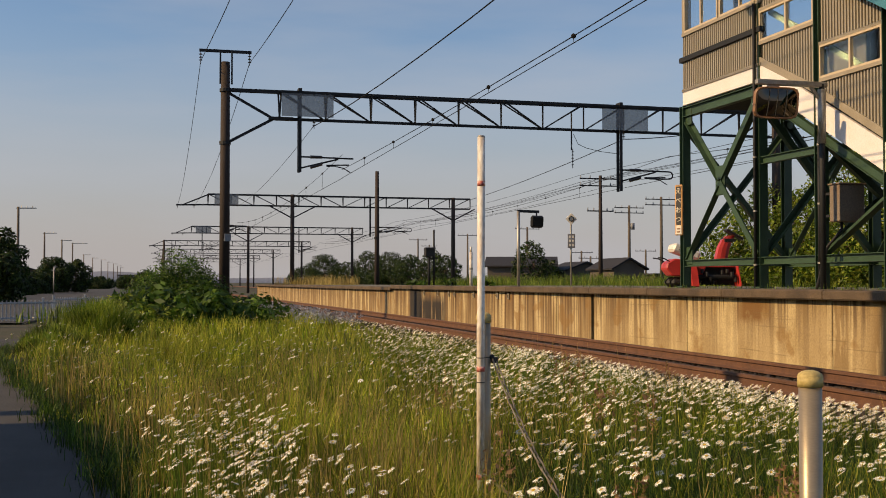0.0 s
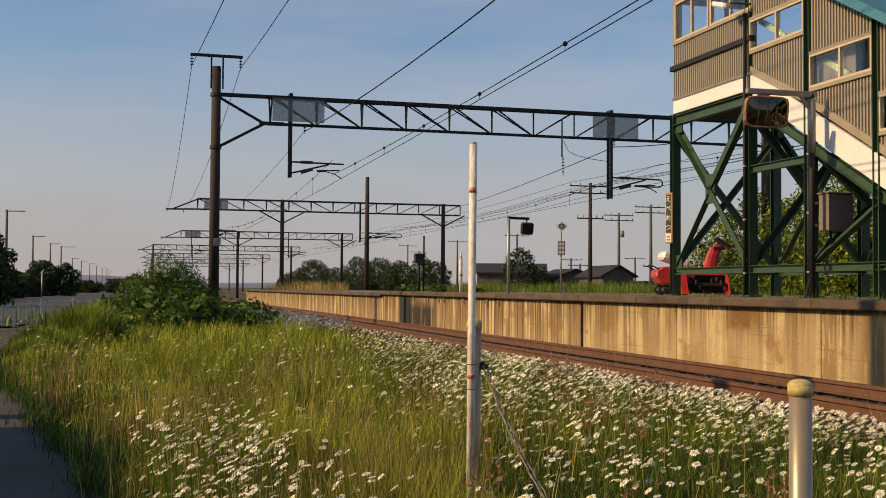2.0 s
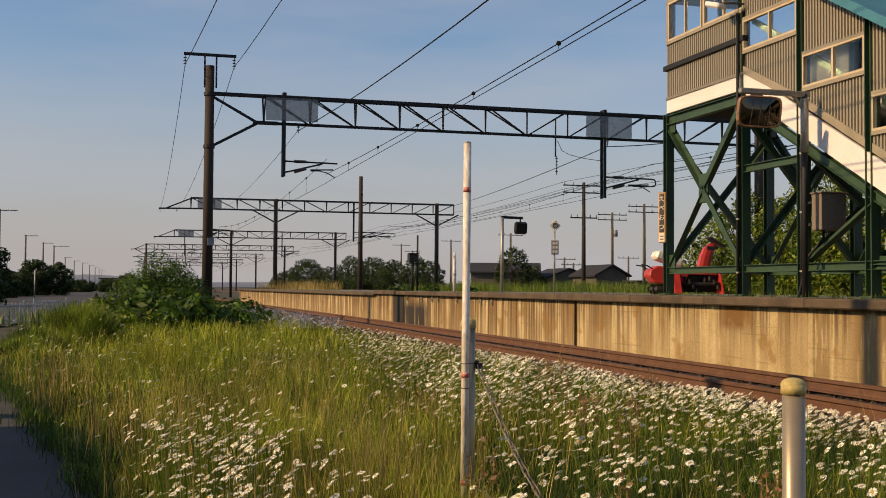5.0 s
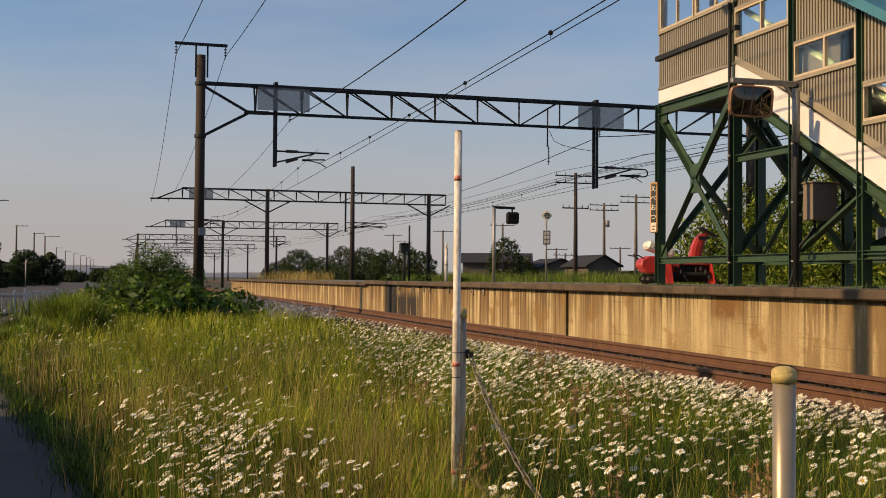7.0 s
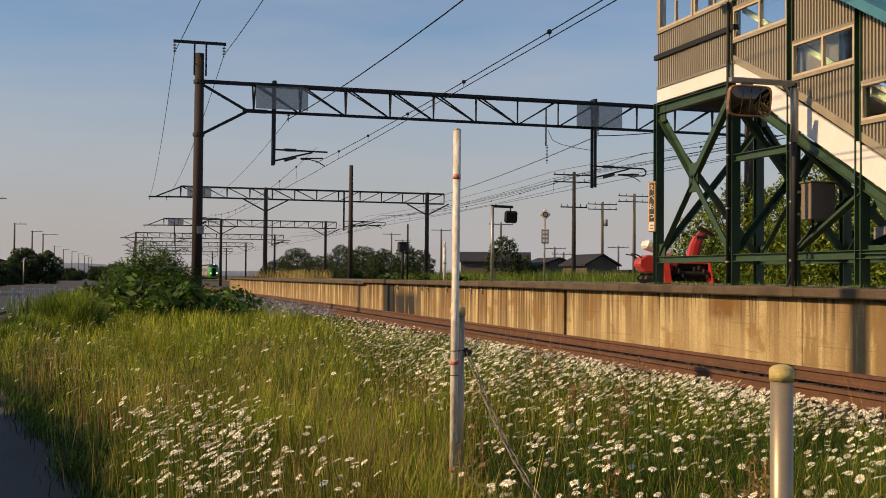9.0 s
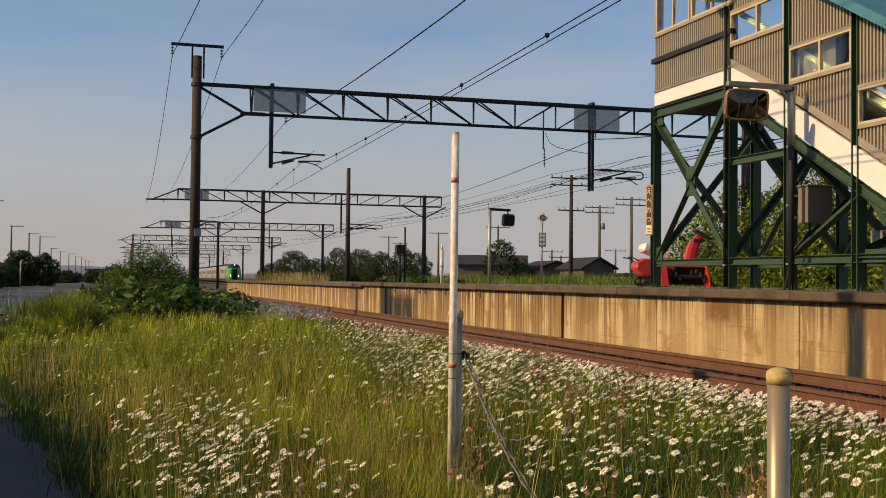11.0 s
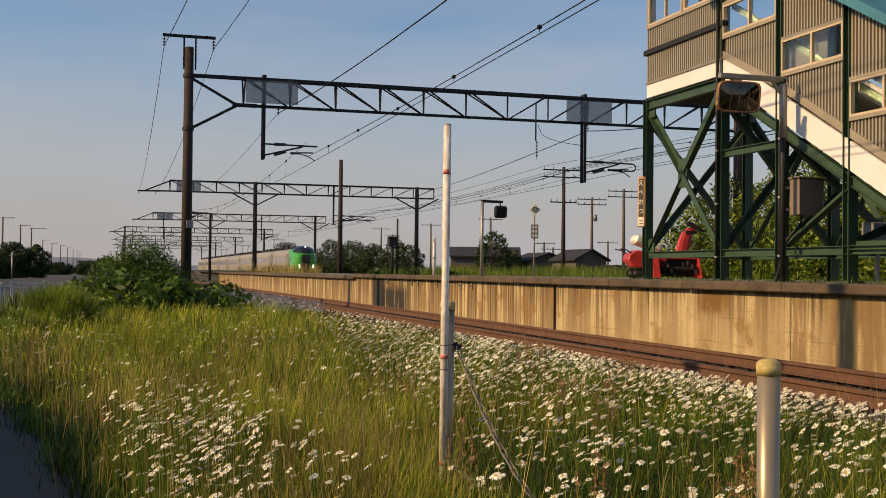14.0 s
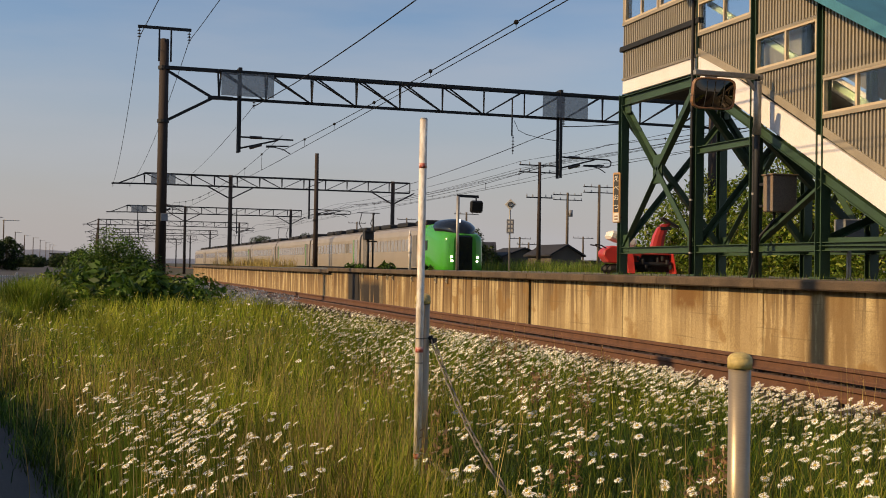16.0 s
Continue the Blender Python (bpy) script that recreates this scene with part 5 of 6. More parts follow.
# ---- grass and daisies ----
def field(n, d0, d1, power=1.0):
    """Feet spread over the meadow between the path and the ballast, denser close by."""
    d = d0 + (d1 - d0) * rng.uniform(0, 1, n) ** power
    a = np.radians(rng.uniform(-9, 40, n))
    x, y = d * np.sin(a), d * np.cos(a)
    edge = np.array([path_edge(v) for v in y]) + rng.normal(0, 0.07, n)
    keep = (x > edge) & (x < 6.0 + rng.normal(0, 0.15, n)) & (np.hypot(x - BR[0], y - BR[1]) > 0.06)
    x, y = x[keep], y[keep]
    z = np.array([ground_z(p, q) for p, q in zip(x, y)]) - 0.05
    return x, y, z


def clump(x, y, s, seed=0.0):
    return np.array([noise.noise((p * s, q * s, seed)) for p, q in zip(x, y)])


def meadow():
    for n, d0, d1, w, seg, hh in ((60000, 3.0, 9.0, 0.0065, 3, 0.55), (70000, 9.0, 20.0, 0.010, 2, 0.52), (55000, 20.0, 48.0, 0.022, 2, 0.5)):
        x, y, z = field(n, d0, d1, 0.75)
        keep = (x < 1.75 + 0.145 * (y - 4)) | (rng.uniform(0, 1, len(x)) < (0.2 if d0 < 9 else 0.65))
        x, y, z = x[keep], y[keep], z[keep]
        c = clump(x, y, 0.7)
        h = hh * (0.8 + 0.8 * c) * rng.uniform(0.45, 1.3, len(x)) * np.clip((6.9 - x) / 2.6, 0.35, 1.0)
        edge = np.array([path_edge(v) for v in y])
        h *= np.clip((x - edge) / 0.9, 0.25, 1.0)
        ob = new("grass", blades("grass", x, y, z, h, np.full(len(x), w), 0.55, "grass", seg))
        tagged(ob, "tall yellow-green meadow grass beside the railway", "grass", "", "stuff")
    x, y = rng.uniform(-0.5, 6.0, 26000), rng.uniform(-8.0, 40.0, 26000)
    edge, bearing = np.array([path_edge(v) for v in y]), np.degrees(np.arctan2(x, y))
    keep = (x > edge + 0.1) & ((np.hypot(x, y) < 3.0) | (bearing < -9) | (bearing > 40)) & (np.hypot(x, y) > 0.7)
    x, y = x[keep], y[keep]
    z = np.array([ground_z(p, q) for p, q in zip(x, y)]) - 0.05
    ob = new("grass", blades("grass", x, y, z, rng.uniform(0.2, 0.5, len(x)), np.full(len(x), 0.014), 0.6, "grass", 2))
    tagged(ob, "tall yellow-green meadow grass beside the railway", "grass", "", "stuff")
    # short dark blades fill the gaps, standing in for self-shade among the stems
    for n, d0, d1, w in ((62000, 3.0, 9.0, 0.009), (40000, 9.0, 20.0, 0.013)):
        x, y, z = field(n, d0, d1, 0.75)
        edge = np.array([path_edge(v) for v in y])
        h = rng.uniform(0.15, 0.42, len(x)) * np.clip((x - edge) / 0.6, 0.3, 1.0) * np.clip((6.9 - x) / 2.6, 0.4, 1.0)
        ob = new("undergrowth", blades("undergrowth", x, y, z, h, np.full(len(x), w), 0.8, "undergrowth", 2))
        tagged(ob, "dense green grass at the foot of the meadow, coloured dark for shade", "grass", "", "stuff")
    y = rng.uniform(4.0, 24.0, 5000)
    x = np.array([path_edge(v) for v in y]) + rng.normal(0.02, 0.09, len(y)) + 0.08 * np.sin(y * 2.3) * np.sin(y * 0.9)
    ob = new("edge_tufts", blades("edge_tufts", x, y, np.full(len(y), -0.30), rng.uniform(0.06, 0.24, len(y)), np.full(len(y), 0.008), 0.9, "undergrowth", 2))
    tagged(ob, "ragged grass tufts creeping over the path edge", "grass", "", "stuff")
    x, y, z = field(11000, 3.2, 16.0, 0.9)
    keep = (clump(x, y, 0.8, 5.0) > 0.08) & ((x < 1.75 + 0.145 * (y - 4)) | (rng.uniform(0, 1, len(x)) < 0.15))
    x, y, z = x[keep], y[keep], z[keep]
    h = rng.uniform(0.5, 0.85, len(x))
    for cx, cy, sx, sy, n in ((1.38, 6.1, 0.24, 0.9, 520), (2.3, 8.6, 0.5, 1.2, 420), (0.9, 9.5, 0.5, 1.5, 300), (2.45, 3.9, 0.12, 0.35, 60)):
        px, py = rng.normal(cx, sx, n), rng.normal(cy, sy, n)
        x, y, z, h = np.append(x, px), np.append(y, py), np.append(z, np.full(n, -0.35)), np.append(h, rng.uniform(0.5, 0.86, n))
    ob = new("seed_grass", blades("seed_grass", x, y, z, h, np.full(len(x), 0.006), 0.25, "straw", 3))
    tagged(ob, "dry brown seed stalks standing among the grass", "grass", "", "stuff")


def daisies(name, x, y, z, h, size, petals=11):
    """Stems, ray petals and yellow discs, heads tipped to the light."""
    n = len(x)
    lean = rng.normal(0, 0.10, (n, 2)) * h[:, None]
    head = np.stack([x + lean[:, 0] - 0.05, y + lean[:, 1], z + h], 1)
    foot = np.stack([x, y, z], 1)
    w = np.array([0.0022, 0.0012, 0])
    stems = np.stack([foot - w, foot + w, head + w * 0.8, head - w * 0.8], 1).reshape(-1, 3)
    nrm = np.stack([-0.52 + rng.normal(0, 0.26, n), rng.normal(0.05, 0.26, n), np.ones(n)], 1)
    nrm /= np.linalg.norm(nrm, axis=1)[:, None]
    a = np.cross(nrm, (0.3, 1, 0.1))
    a /= np.linalg.norm(a, axis=1)[:, None]
    b = np.cross(nrm, a)
    r = (size * rng.uniform(0.75, 1.2, n))[:, None]
    droop = rng.uniform(-0.05, 0.3, n)[:, None]
    pet = []
    for k in range(petals):
        t = 2 * math.pi * k / petals + rng.uniform(-0.08, 0.08, n)[:, None]
        d, s = a * np.cos(t) + b * np.sin(t), b * np.cos(t) - a * np.sin(t)
        wd = 0.5 * math.pi / petals * 2 * 0.85
        tip = head + d * r - nrm * r * droop
        mid = head + d * r * 0.62
        pet.append(np.stack([head + d * r * 0.18, mid - s * r * wd * 0.5, tip, mid + s * r * wd * 0.5], 1))
    pet = np.concatenate(pet).reshape(-1, 3)
    disc, tri, st = [], [], []
    ring = [head + nrm * r * 0.03 + (a * math.cos(k * 1.0472) + b * math.sin(k * 1.0472)) * r * 0.27 for k in range(6)]
    vs = np.stack(ring + [head + nrm * r * 0.16], 1).reshape(-1, 3)
    f = np.array([(k, (k + 1) % 6, 6) for k in range(6)])
    loops = (np.arange(n)[:, None, None] * 7 + f[None]).ravel()
    e = thing(name, (0, 0, 0), "white oxeye daisies with yellow discs among the grass", "daisies", "", "stuff")
    for nm, me in (("stem", quads_np("stem", stems, M["far_grass"])), ("petals", quads_np("petals", pet, M["petal"])), ("disc", mesh_np("disc", vs, loops, np.arange(n * 6) * 3, M["disc"]))):
        o = new(nm, me)
        o.parent = e


def daisy_heads():
    """Four kinds of head, one unit in radius, facing up: ray petals and a domed disc."""
    out = []
    for kind in range(4):
        petals = 13 + kind
        verts = []
        for k in range(petals):
            t = 2 * math.pi * k / petals + rng.uniform(-0.07, 0.07)
            d, q = np.array([math.cos(t), math.sin(t), 0]), np.array([-math.sin(t), math.cos(t), 0])
            w, r, dip = 0.145, rng.uniform(0.88, 1.08), rng.uniform(-0.05, 0.16 + 0.12 * kind)
            verts += [d * 0.18, d * 0.66 - q * w, d * r - (0, 0, dip), d * 0.66 + q * w]
        ring = [(0.27 * math.cos(k * 0.7854), 0.27 * math.sin(k * 0.7854), 0.03) for k in range(8)]
        disc = mesh_np("disc", np.array(ring + [(0, 0, 0.16)]), np.array([(k, (k + 1) % 8, 8) for k in range(8)]).ravel(), np.arange(8) * 3, M["disc"])
        out.append((quads_np("flower_head", np.array(verts), M["petal"]), disc))
    return out


def single_daisies(x, y, z, h):
    heads = daisy_heads()
    stem = quads_np("stem", np.array([(-0.0022, 0.001, 0), (0.0022, -0.001, 0), (0.0016, -0.001, 1), (-0.0016, 0.001, 1)]), M["far_grass"])
    for i in range(len(x)):
        e = thing("daisy", (x[i], y[i], z[i]), "white oxeye daisy with a yellow disc on a thin stem", "daisy", "daisies close by")
        lean = Vector((-0.05 + random.gauss(0, 0.05), random.gauss(0, 0.05), h[i]))
        o = new("stem", stem)
        o.parent = e
        o.matrix_basis = frame_of((0, 0, 0), lean, (0, 1, 0))[0] @ Matrix.Diagonal((1, 1, lean.length, 1)) @ Matrix.Translation((0, 0, -0.5))
        face = Vector((random.gauss(-0.5, 0.26), random.gauss(0.02, 0.26), 1)).to_track_quat("Z", "Y").to_matrix().to_4x4()
        m = Matrix.Translation(lean) @ face @ pose(0, 0, 0, 0, 0, random.uniform(0, 360)) @ Matrix.Scale(random.uniform(0.018, 0.027), 4)
        head = new("flower_head", heads[i % 4][0])
        head.parent, head.matrix_basis = e, m
        o = new("disc", heads[i % 4][1])
        o.parent = head


def plant_daisies():
    def sift(x, y, z):
        edge = 1.75 + 0.145 * (y - 4)
        zone = 1 / (1 + np.exp(-(x - edge) * 7.0))
        cl = clump(x, y, 1.3, 9.0)
        patch = np.exp(-(((x - 0.46 - 0.10 * (y - 5.9)) / 0.32) ** 2) - (((y - 5.9) / 1.5) ** 2))
        p = np.clip(zone * (0.5 if y.max() < 9 else 1.0) * np.clip(0.5 + cl, 0.1, 1) + patch * 2.6 * np.clip(0.7 + cl, 0.1, 1) + 0.035, 0, 1)
        keep = rng.uniform(0, 1, len(x)) < p
        return x[keep], y[keep], z[keep]
    for n, d0, d1, size, pw, petals in ((5400, 3.6, 8.5, 0.023, 0.75, 14), (34000, 8.5, 18, 0.023, 0.8, 8), (30000, 18, 50, 0.030, 0.9, 6)):
        x, y, z = sift(*field(n, d0, d1, pw))
        h = rng.uniform(0.30, 0.70, len(x)) * np.clip((7.0 - x) / 3.0, 0.36, 1.0)
        if d0 < 4:
            far = np.hypot(x, y)
            close = far < np.sort(far)[190]
            single_daisies(x[close], y[close], z[close], h[close])
            x, y, z, h = x[~close], y[~close], z[~close], h[~close]
        daisies("daisies", x, y, z, h, np.full(len(x), size), petals)
    n = 200
    x, y = rng.normal(0.60, 0.24, n), rng.normal(5.7, 1.0, n)
    keep = (y > 4.0) & (x > 0.1)
    x, y = x[keep], y[keep]
    z = np.array([ground_z(p, q) for p, q in zip(x, y)]) - 0.05
    single_daisies(x, y, z, rng.uniform(0.42, 0.66, len(x)))


def sorrel():
    """Red-brown seed spikes of sorrel standing out of the grass."""
    pts = []
    for x, y, h in ((2.55, 4.0, 0.78), (2.35, 3.75, 0.7), (2.62, 4.3, 0.6), (3.1, 6.6, 0.75), (3.0, 7.2, 0.7), (1.6, 5.0, 0.7), (2.2, 8.2, 0.72), (3.6, 9.0, 0.72), (4.0, 10.4, 0.7), (2.0, 4.4, 0.62), (3.4, 7.9, 0.66), (4.4, 11.5, 0.7), (5.1, 12.8, 0.6), (5.0, 10.2, 0.6)):
        pts += [(x + dx, y + dy, h * k) for dx, dy, k in ((0, 0, 1), (0.06, 0.05, 0.9), (-0.05, 0.07, 0.84))]
    for x, y, h in pts:
        e = thing("sorrel", (x, y, -0.33), "red-brown sorrel seed spike among the grass", "sorrel", "sorrel spikes")
        part("stalk", rod(B(), (0, 0, 0), (0.02, 0, h), 0.003, 0.002, 5), M["straw"], e)
        n = 45
        u = rng.uniform(0.62, 1.0, n)
        c = np.stack([0.02 * u, np.zeros(n), h * u], 1) + rng.normal(size=(n, 3)) * 0.016 * (1.15 - u)[:, None] * 2.2
        a, b = rng.normal(size=(n, 3)) * 0.006, rng.normal(size=(n, 3)) * 0.006
        o = new("seed_head", quads_np("seed_head", np.stack([c - a, c - b, c + a, c + b], 1).reshape(-1, 3), M["sorrel"]))
        o.parent = e
        tagged(o, "", "", "", "stuff")


meadow()
plant_daisies()
sorrel()


# ---- bushes and trees ----
PSI = radians(15)


def place(x, d):
    """Plan position d metres ahead of the meadow's edge and a bearing x (tangent) to the side."""
    lat = x * d
    return lat * math.cos(PSI) + d * math.sin(PSI), d * math.cos(PSI) - lat * math.sin(PSI)


def bush(name, at, size, label, material="bush", leaf=0.11, per=260, clumps=14, seed=3, category="bush", up=0.5, group=""):
    r = np.random.default_rng(seed)
    e = thing(name, at, label, category, group)
    centres, radii = [], []
    for i in range(clumps):
        a, u = r.uniform(0, 6.28), r.uniform(0, 1) ** 0.6
        c = (math.cos(a) * size[0] * u * 0.75, math.sin(a) * size[1] * u * 0.75, size[2] * (0.2 + up * (1 - u) * r.uniform(0.6, 1.25)))
        centres.append(c)
        radii.append(min(size) * r.uniform(0.3, 0.5))
    bm = B()
    for c in centres[:10]:
        rod(bm, (c[0] * 0.2, c[1] * 0.2, -0.1), c, 0.02, 0.008, 5)
    part("stems", bm, M["bark"], e)
    o = new("foliage", leaf_cloud("foliage", centres, radii, per, leaf, M[material]))
    o.parent = e
    return e


bush("bush", (1.3, 41.0, -0.3), (1.9, 1.9, 2.7), "leafy green bush grown round the mast foot", seed=3, clumps=30, up=0.62, leaf=0.05, per=1100)
bush("bush", (1.0, 35.0, -0.3), (2.6, 2.6, 1.45), "broad-leaved green knotweed thicket by the mast", seed=4, clumps=30, leaf=0.16, per=240)
bush("bush", (3.3, 36.5, -0.3), (1.7, 2.4, 1.2), "dark green weeds at the ballast edge", seed=6, clumps=16)
bush("bush", (-0.3, 32.5, -0.3), (1.5, 1.6, 1.15), "bright green overgrown bank beside the path", material="shrub", seed=5, clumps=22, leaf=0.10, per=330)


def mound(x0, y0, rx, ry, h, n, label):
    """A tussock of long arching blades, tallest in the middle."""
    a, u = rng.uniform(0, 2 * math.pi, n), np.sqrt(rng.uniform(0, 1, n))
    x, y = x0 + rx * u * np.cos(a), y0 + ry * u * np.sin(a)
    tall = h * (1.08 - 0.75 * u ** 2) * rng.uniform(0.7, 1.15, n)
    tagged(new("tussock", blades("tussock", x, y, np.full(n, -0.36), tall, np.full(n, 0.03), 0.5, "shrub", 3)), label, "tussock", "tussocks", "stuff")


mound(-0.95, 28.0, 0.95, 1.6, 1.05, 5200, "tall bright green tussock of arching grass beside the path")
mound(-1.75, 24.5, 0.65, 2.2, 0.6, 3600, "low yellow-green tussock of grass at the path edge")

for bx, d, h, w, sd in ((-0.40, 72, 4.9, 2.6, 1), (-0.345, 150, 4.9, 2.6, 2), (-0.325, 152, 4.5, 2.2, 3), (-0.263, 190, 3.2, 2.6, 4), (-0.245, 185, 2.6, 2.0, 14), (-0.395, 95, 3.4, 2.0, 15), (-0.375, 120, 2.4, 2.2, 31), (-0.36, 135, 2.6, 2.4, 32), (-0.385, 110, 2.2, 2.0, 33), (-0.305, 230, 2.4, 3.0, 34), (-0.28, 240, 2.6, 3.0, 35)):
    tree("tree", (*place(bx, d), -0.36), h, w, "dark round-crowned tree along the street", leaf=0.15, per=640, clumps=20, low=0.1, seed=sd, group="street trees")
for bx, d, h, w, sd in ((-0.105, 205, 6.4, 4.0, 5), (-0.085, 185, 4.7, 3.2, 25), (-0.066, 165, 6.0, 3.2, 6), (-0.048, 152, 5.4, 3.2, 7), (-0.030, 136, 4.8, 2.8, 8), (-0.008, 122, 5.0, 2.2, 9), (0.003, 118, 4.4, 2.0, 29), (0.078, 82, 4.5, 1.7, 10), (0.095, 84, 3.3, 1.2, 26), (-0.122, 235, 4.4, 4.5, 27)):
    tree("tree", (*place(bx, d), -0.36), h, w, "bushy green tree behind the far tracks", leaf=0.115, per=560, clumps=20, low=0.08, seed=sd, group="trees behind the tracks")
for bx, d, h, w, sd in ((0.262, 49, 5.0, 1.9, 11), (0.285, 47.5, 5.8, 2.1, 12), (0.31, 46, 5.4, 2.1, 13), (0.335, 46, 6.2, 2.2, 16), (0.362, 43, 7.0, 2.3, 17), (0.39, 42, 6.6, 2.3, 18), (0.42, 41, 6.0, 2.3, 19), (0.45, 40, 5.6, 2.3, 20), (0.24, 52, 3.6, 1.8, 21), (0.30, 50, 3.8, 2.5, 22), (0.35, 47, 3.6, 2.5, 23), (0.40, 45, 3.6, 2.6, 24)):
    tree("tree", (*place(bx, d), -0.36), h, w, "sunlit yellow-green shrubby tree behind the stair", material="shrub", leaf=0.10, per=420, clumps=22, low=0.05, seed=sd, group="trees behind the stair")


# ---- weeds on the platform and beyond ----
def weeds():
    n = 26000
    x, y = rng.uniform(24.0, 30.0, n), rng.uniform(38.0, 98.0, n)
    c = clump(x, y, 0.25, 3.0)
    h = (1.95 + 0.5 * c) * rng.uniform(0.55, 1.1, n)
    tagged(new("bank_weeds", blades("bank_weeds", x, y, np.full(n, -0.38), h, np.full(n, 0.05), 0.35, "far_grass", 2)), "tall bright green weeds on the far bank", "weeds", "", "stuff")
    n = 5000
    x, y = rng.uniform(10.2, 14.5, n), rng.uniform(76, 90, n)
    keep = clump(x, y, 0.25, 8.0) > 0.12
    x, y = x[keep], y[keep]
    tagged(new("dry_weeds", blades("dry_weeds", x, y, np.full(len(x), PLAT - 0.08), rng.uniform(0.3, 0.9, len(x)), np.full(len(x), 0.022), 0.4, "straw", 2)), "yellowed reeds on the far end of the platform", "weeds", "", "stuff")
    n = 2600
    x, y = rng.uniform(9.2, 17.6, n), rng.uniform(3, 26, n)
    tagged(new("platform_tufts", blades("platform_tufts", x, y, np.full(n, PLAT - 0.03), rng.uniform(0.04, 0.16, n), np.full(n, 0.01), 0.7, "far_grass", 2)), "small grass tufts in the platform surface", "weeds", "", "stuff")
    n = 16000
    x, y = rng.uniform(24, 60, n), rng.uniform(30, 150, n)
    tagged(new("far_weeds", blades("far_weeds", x, y, np.full(n, -0.36), rng.uniform(0.5, 1.3, n), np.full(n, 0.08), 0.5, "far_grass", 2)), "rough green growth beyond the far tracks", "weeds", "", "stuff")
    n = 14000
    x, y = rng.uniform(-9, 4.5, n), rng.uniform(40, 120, n)
    keep = (x > -7.4 + 0.08 * y)
    x, y = x[keep], y[keep]
    tagged(new("verge_grass", blades("verge_grass", x, y, np.full(len(x), -0.38), rng.uniform(0.3, 0.8, len(x)), np.full(len(x), 0.05), 0.5, "far_grass", 2)), "rough green verge between street and railway", "grass", "", "stuff")
    n = 16000
    x, y = rng.uniform(4.3, 6.4, n), rng.uniform(32, 66, n)
    keep = clump(x, y, 0.5, 4.0) > -0.1
    x, y = x[keep], y[keep]
    n = len(x)
    c = np.stack([x, y, -0.22 + rng.uniform(0.05, 0.35, n)], 1)
    a, b = rng.normal(size=(n, 3)) * 0.016, rng.normal(size=(n, 3)) * 0.016
    tagged(new("pale_flowers", quads_np("pale_flowers", np.stack([c - a, c - b, c + a, c + b], 1).reshape(-1, 3), M["blue_flower"])), "pale bluish flower heads along the ballast", "flowers", "", "stuff")


weeds()
for wx, wy, sz in ((10.6, 38.6, 0.30), (10.9, 40.0, 0.26), (10.5, 43.0, 0.34), (10.8, 45.0, 0.30), (11.2, 36.0, 0.22)):
    bush("weed_plant", (wx, wy, PLAT - 0.02 - (0.06 if wy > STEP_Y else 0)), (sz * 1.6, sz * 1.6, sz), "broad-leaved weed growing on the platform edge", leaf=0.11, per=500, clumps=6, seed=int(wy * 3), category="weed", group="platform weeds")


# ---- street side ----
def street_pole(bx, d, top, label, arm=1.0):
    x, y = place(bx, d)
    e = thing("utility_pole", (x, y, -0.36), label, "utility pole", "street poles")
    h = top + 0.36
    part("pole", rod(B(), (0, 0, 0), (0, 0, h), 0.17, 0.11, 9), M["wood_pole"], e, "", True)
    part("crossarm", bar(B(), (-0.2, 0, h - 0.15), (arm * 1.7, 0, h - 0.12), 0.10, 0.10), M["galv"], e)
    for k in range(3):
        part("insulator", rod(B(), (0.3 + k * 0.5 * arm, 0, h - 0.1), (0.3 + k * 0.5 * arm, 0, h + 0.12), 0.05, 0.03, 6), M["sign_white"], e)
    return e


for bx, top, d in ((-0.377, 8.5, 111), (-0.3535, 8.5, 168), (-0.338, 8.5, 197), (-0.3185, 8.5, 300), (-0.3105, 8.5, 340), (-0.303, 8.5, 370), (-0.297, 8.5, 410), (-0.292, 8.5, 450), (-0.2885, 8.3, 490), (-0.286, 8.3, 540)):
    street_pole(bx, d, top, "grey concrete pole with a crossarm along the street")
street_pole(-0.3285, 215, 8.6, "grey concrete pole with double crossarms along the street", 1.6)
for bx, top, d in ((-0.405, 4.0, 60), (-0.326, 5.0, 190), (-0.345, 3.0, 120)):
    x, y = place(bx, d)
    e = thing("street_post", (x, y, -0.36), "thin grey post beside the street", "post", "street posts")
    part("post", rod(B(), (0, 0, 0), (0, 0, top), 0.06, None, 8), M["galv"], e, "", True)


def fence(bx0, bx1, d, label):
    p, q = Vector((*place(bx0, d), -0.36)), Vector((*place(bx1, d + 3), -0.36))
    e = thing("fence", p, label, "fence", "street fences")
    v = q - p
    n = int(v.length / 0.14)
    for z in (0.18, 0.70):
        part("rail", bar(B(), (0, 0, z), v + Vector((0, 0, z)), 0.04, 0.05), M["fence"], e)
    first = part("picket", box(B(), (-0.02, -0.01, 0.08), (0.02, 0.01, 0.78), 0.004), M["fence"], e)
    for i in range(1, n):
        share("picket", first, e, Matrix.Translation(v * (i / n)))
    for i in range(0, n + 1, 14):
        c = v * (min(i, n) / n)
        part("post", box(B(), c + Vector((-0.04, -0.04, 0)), c + Vector((0.04, 0.04, 0.88)), 0.008), M["fence"], e)


fence(-0.46, -0.34, 37, "low pale picket fence at the street crossing")
fence(-0.345, -0.30, 47, "low pale picket fence at the street crossing")


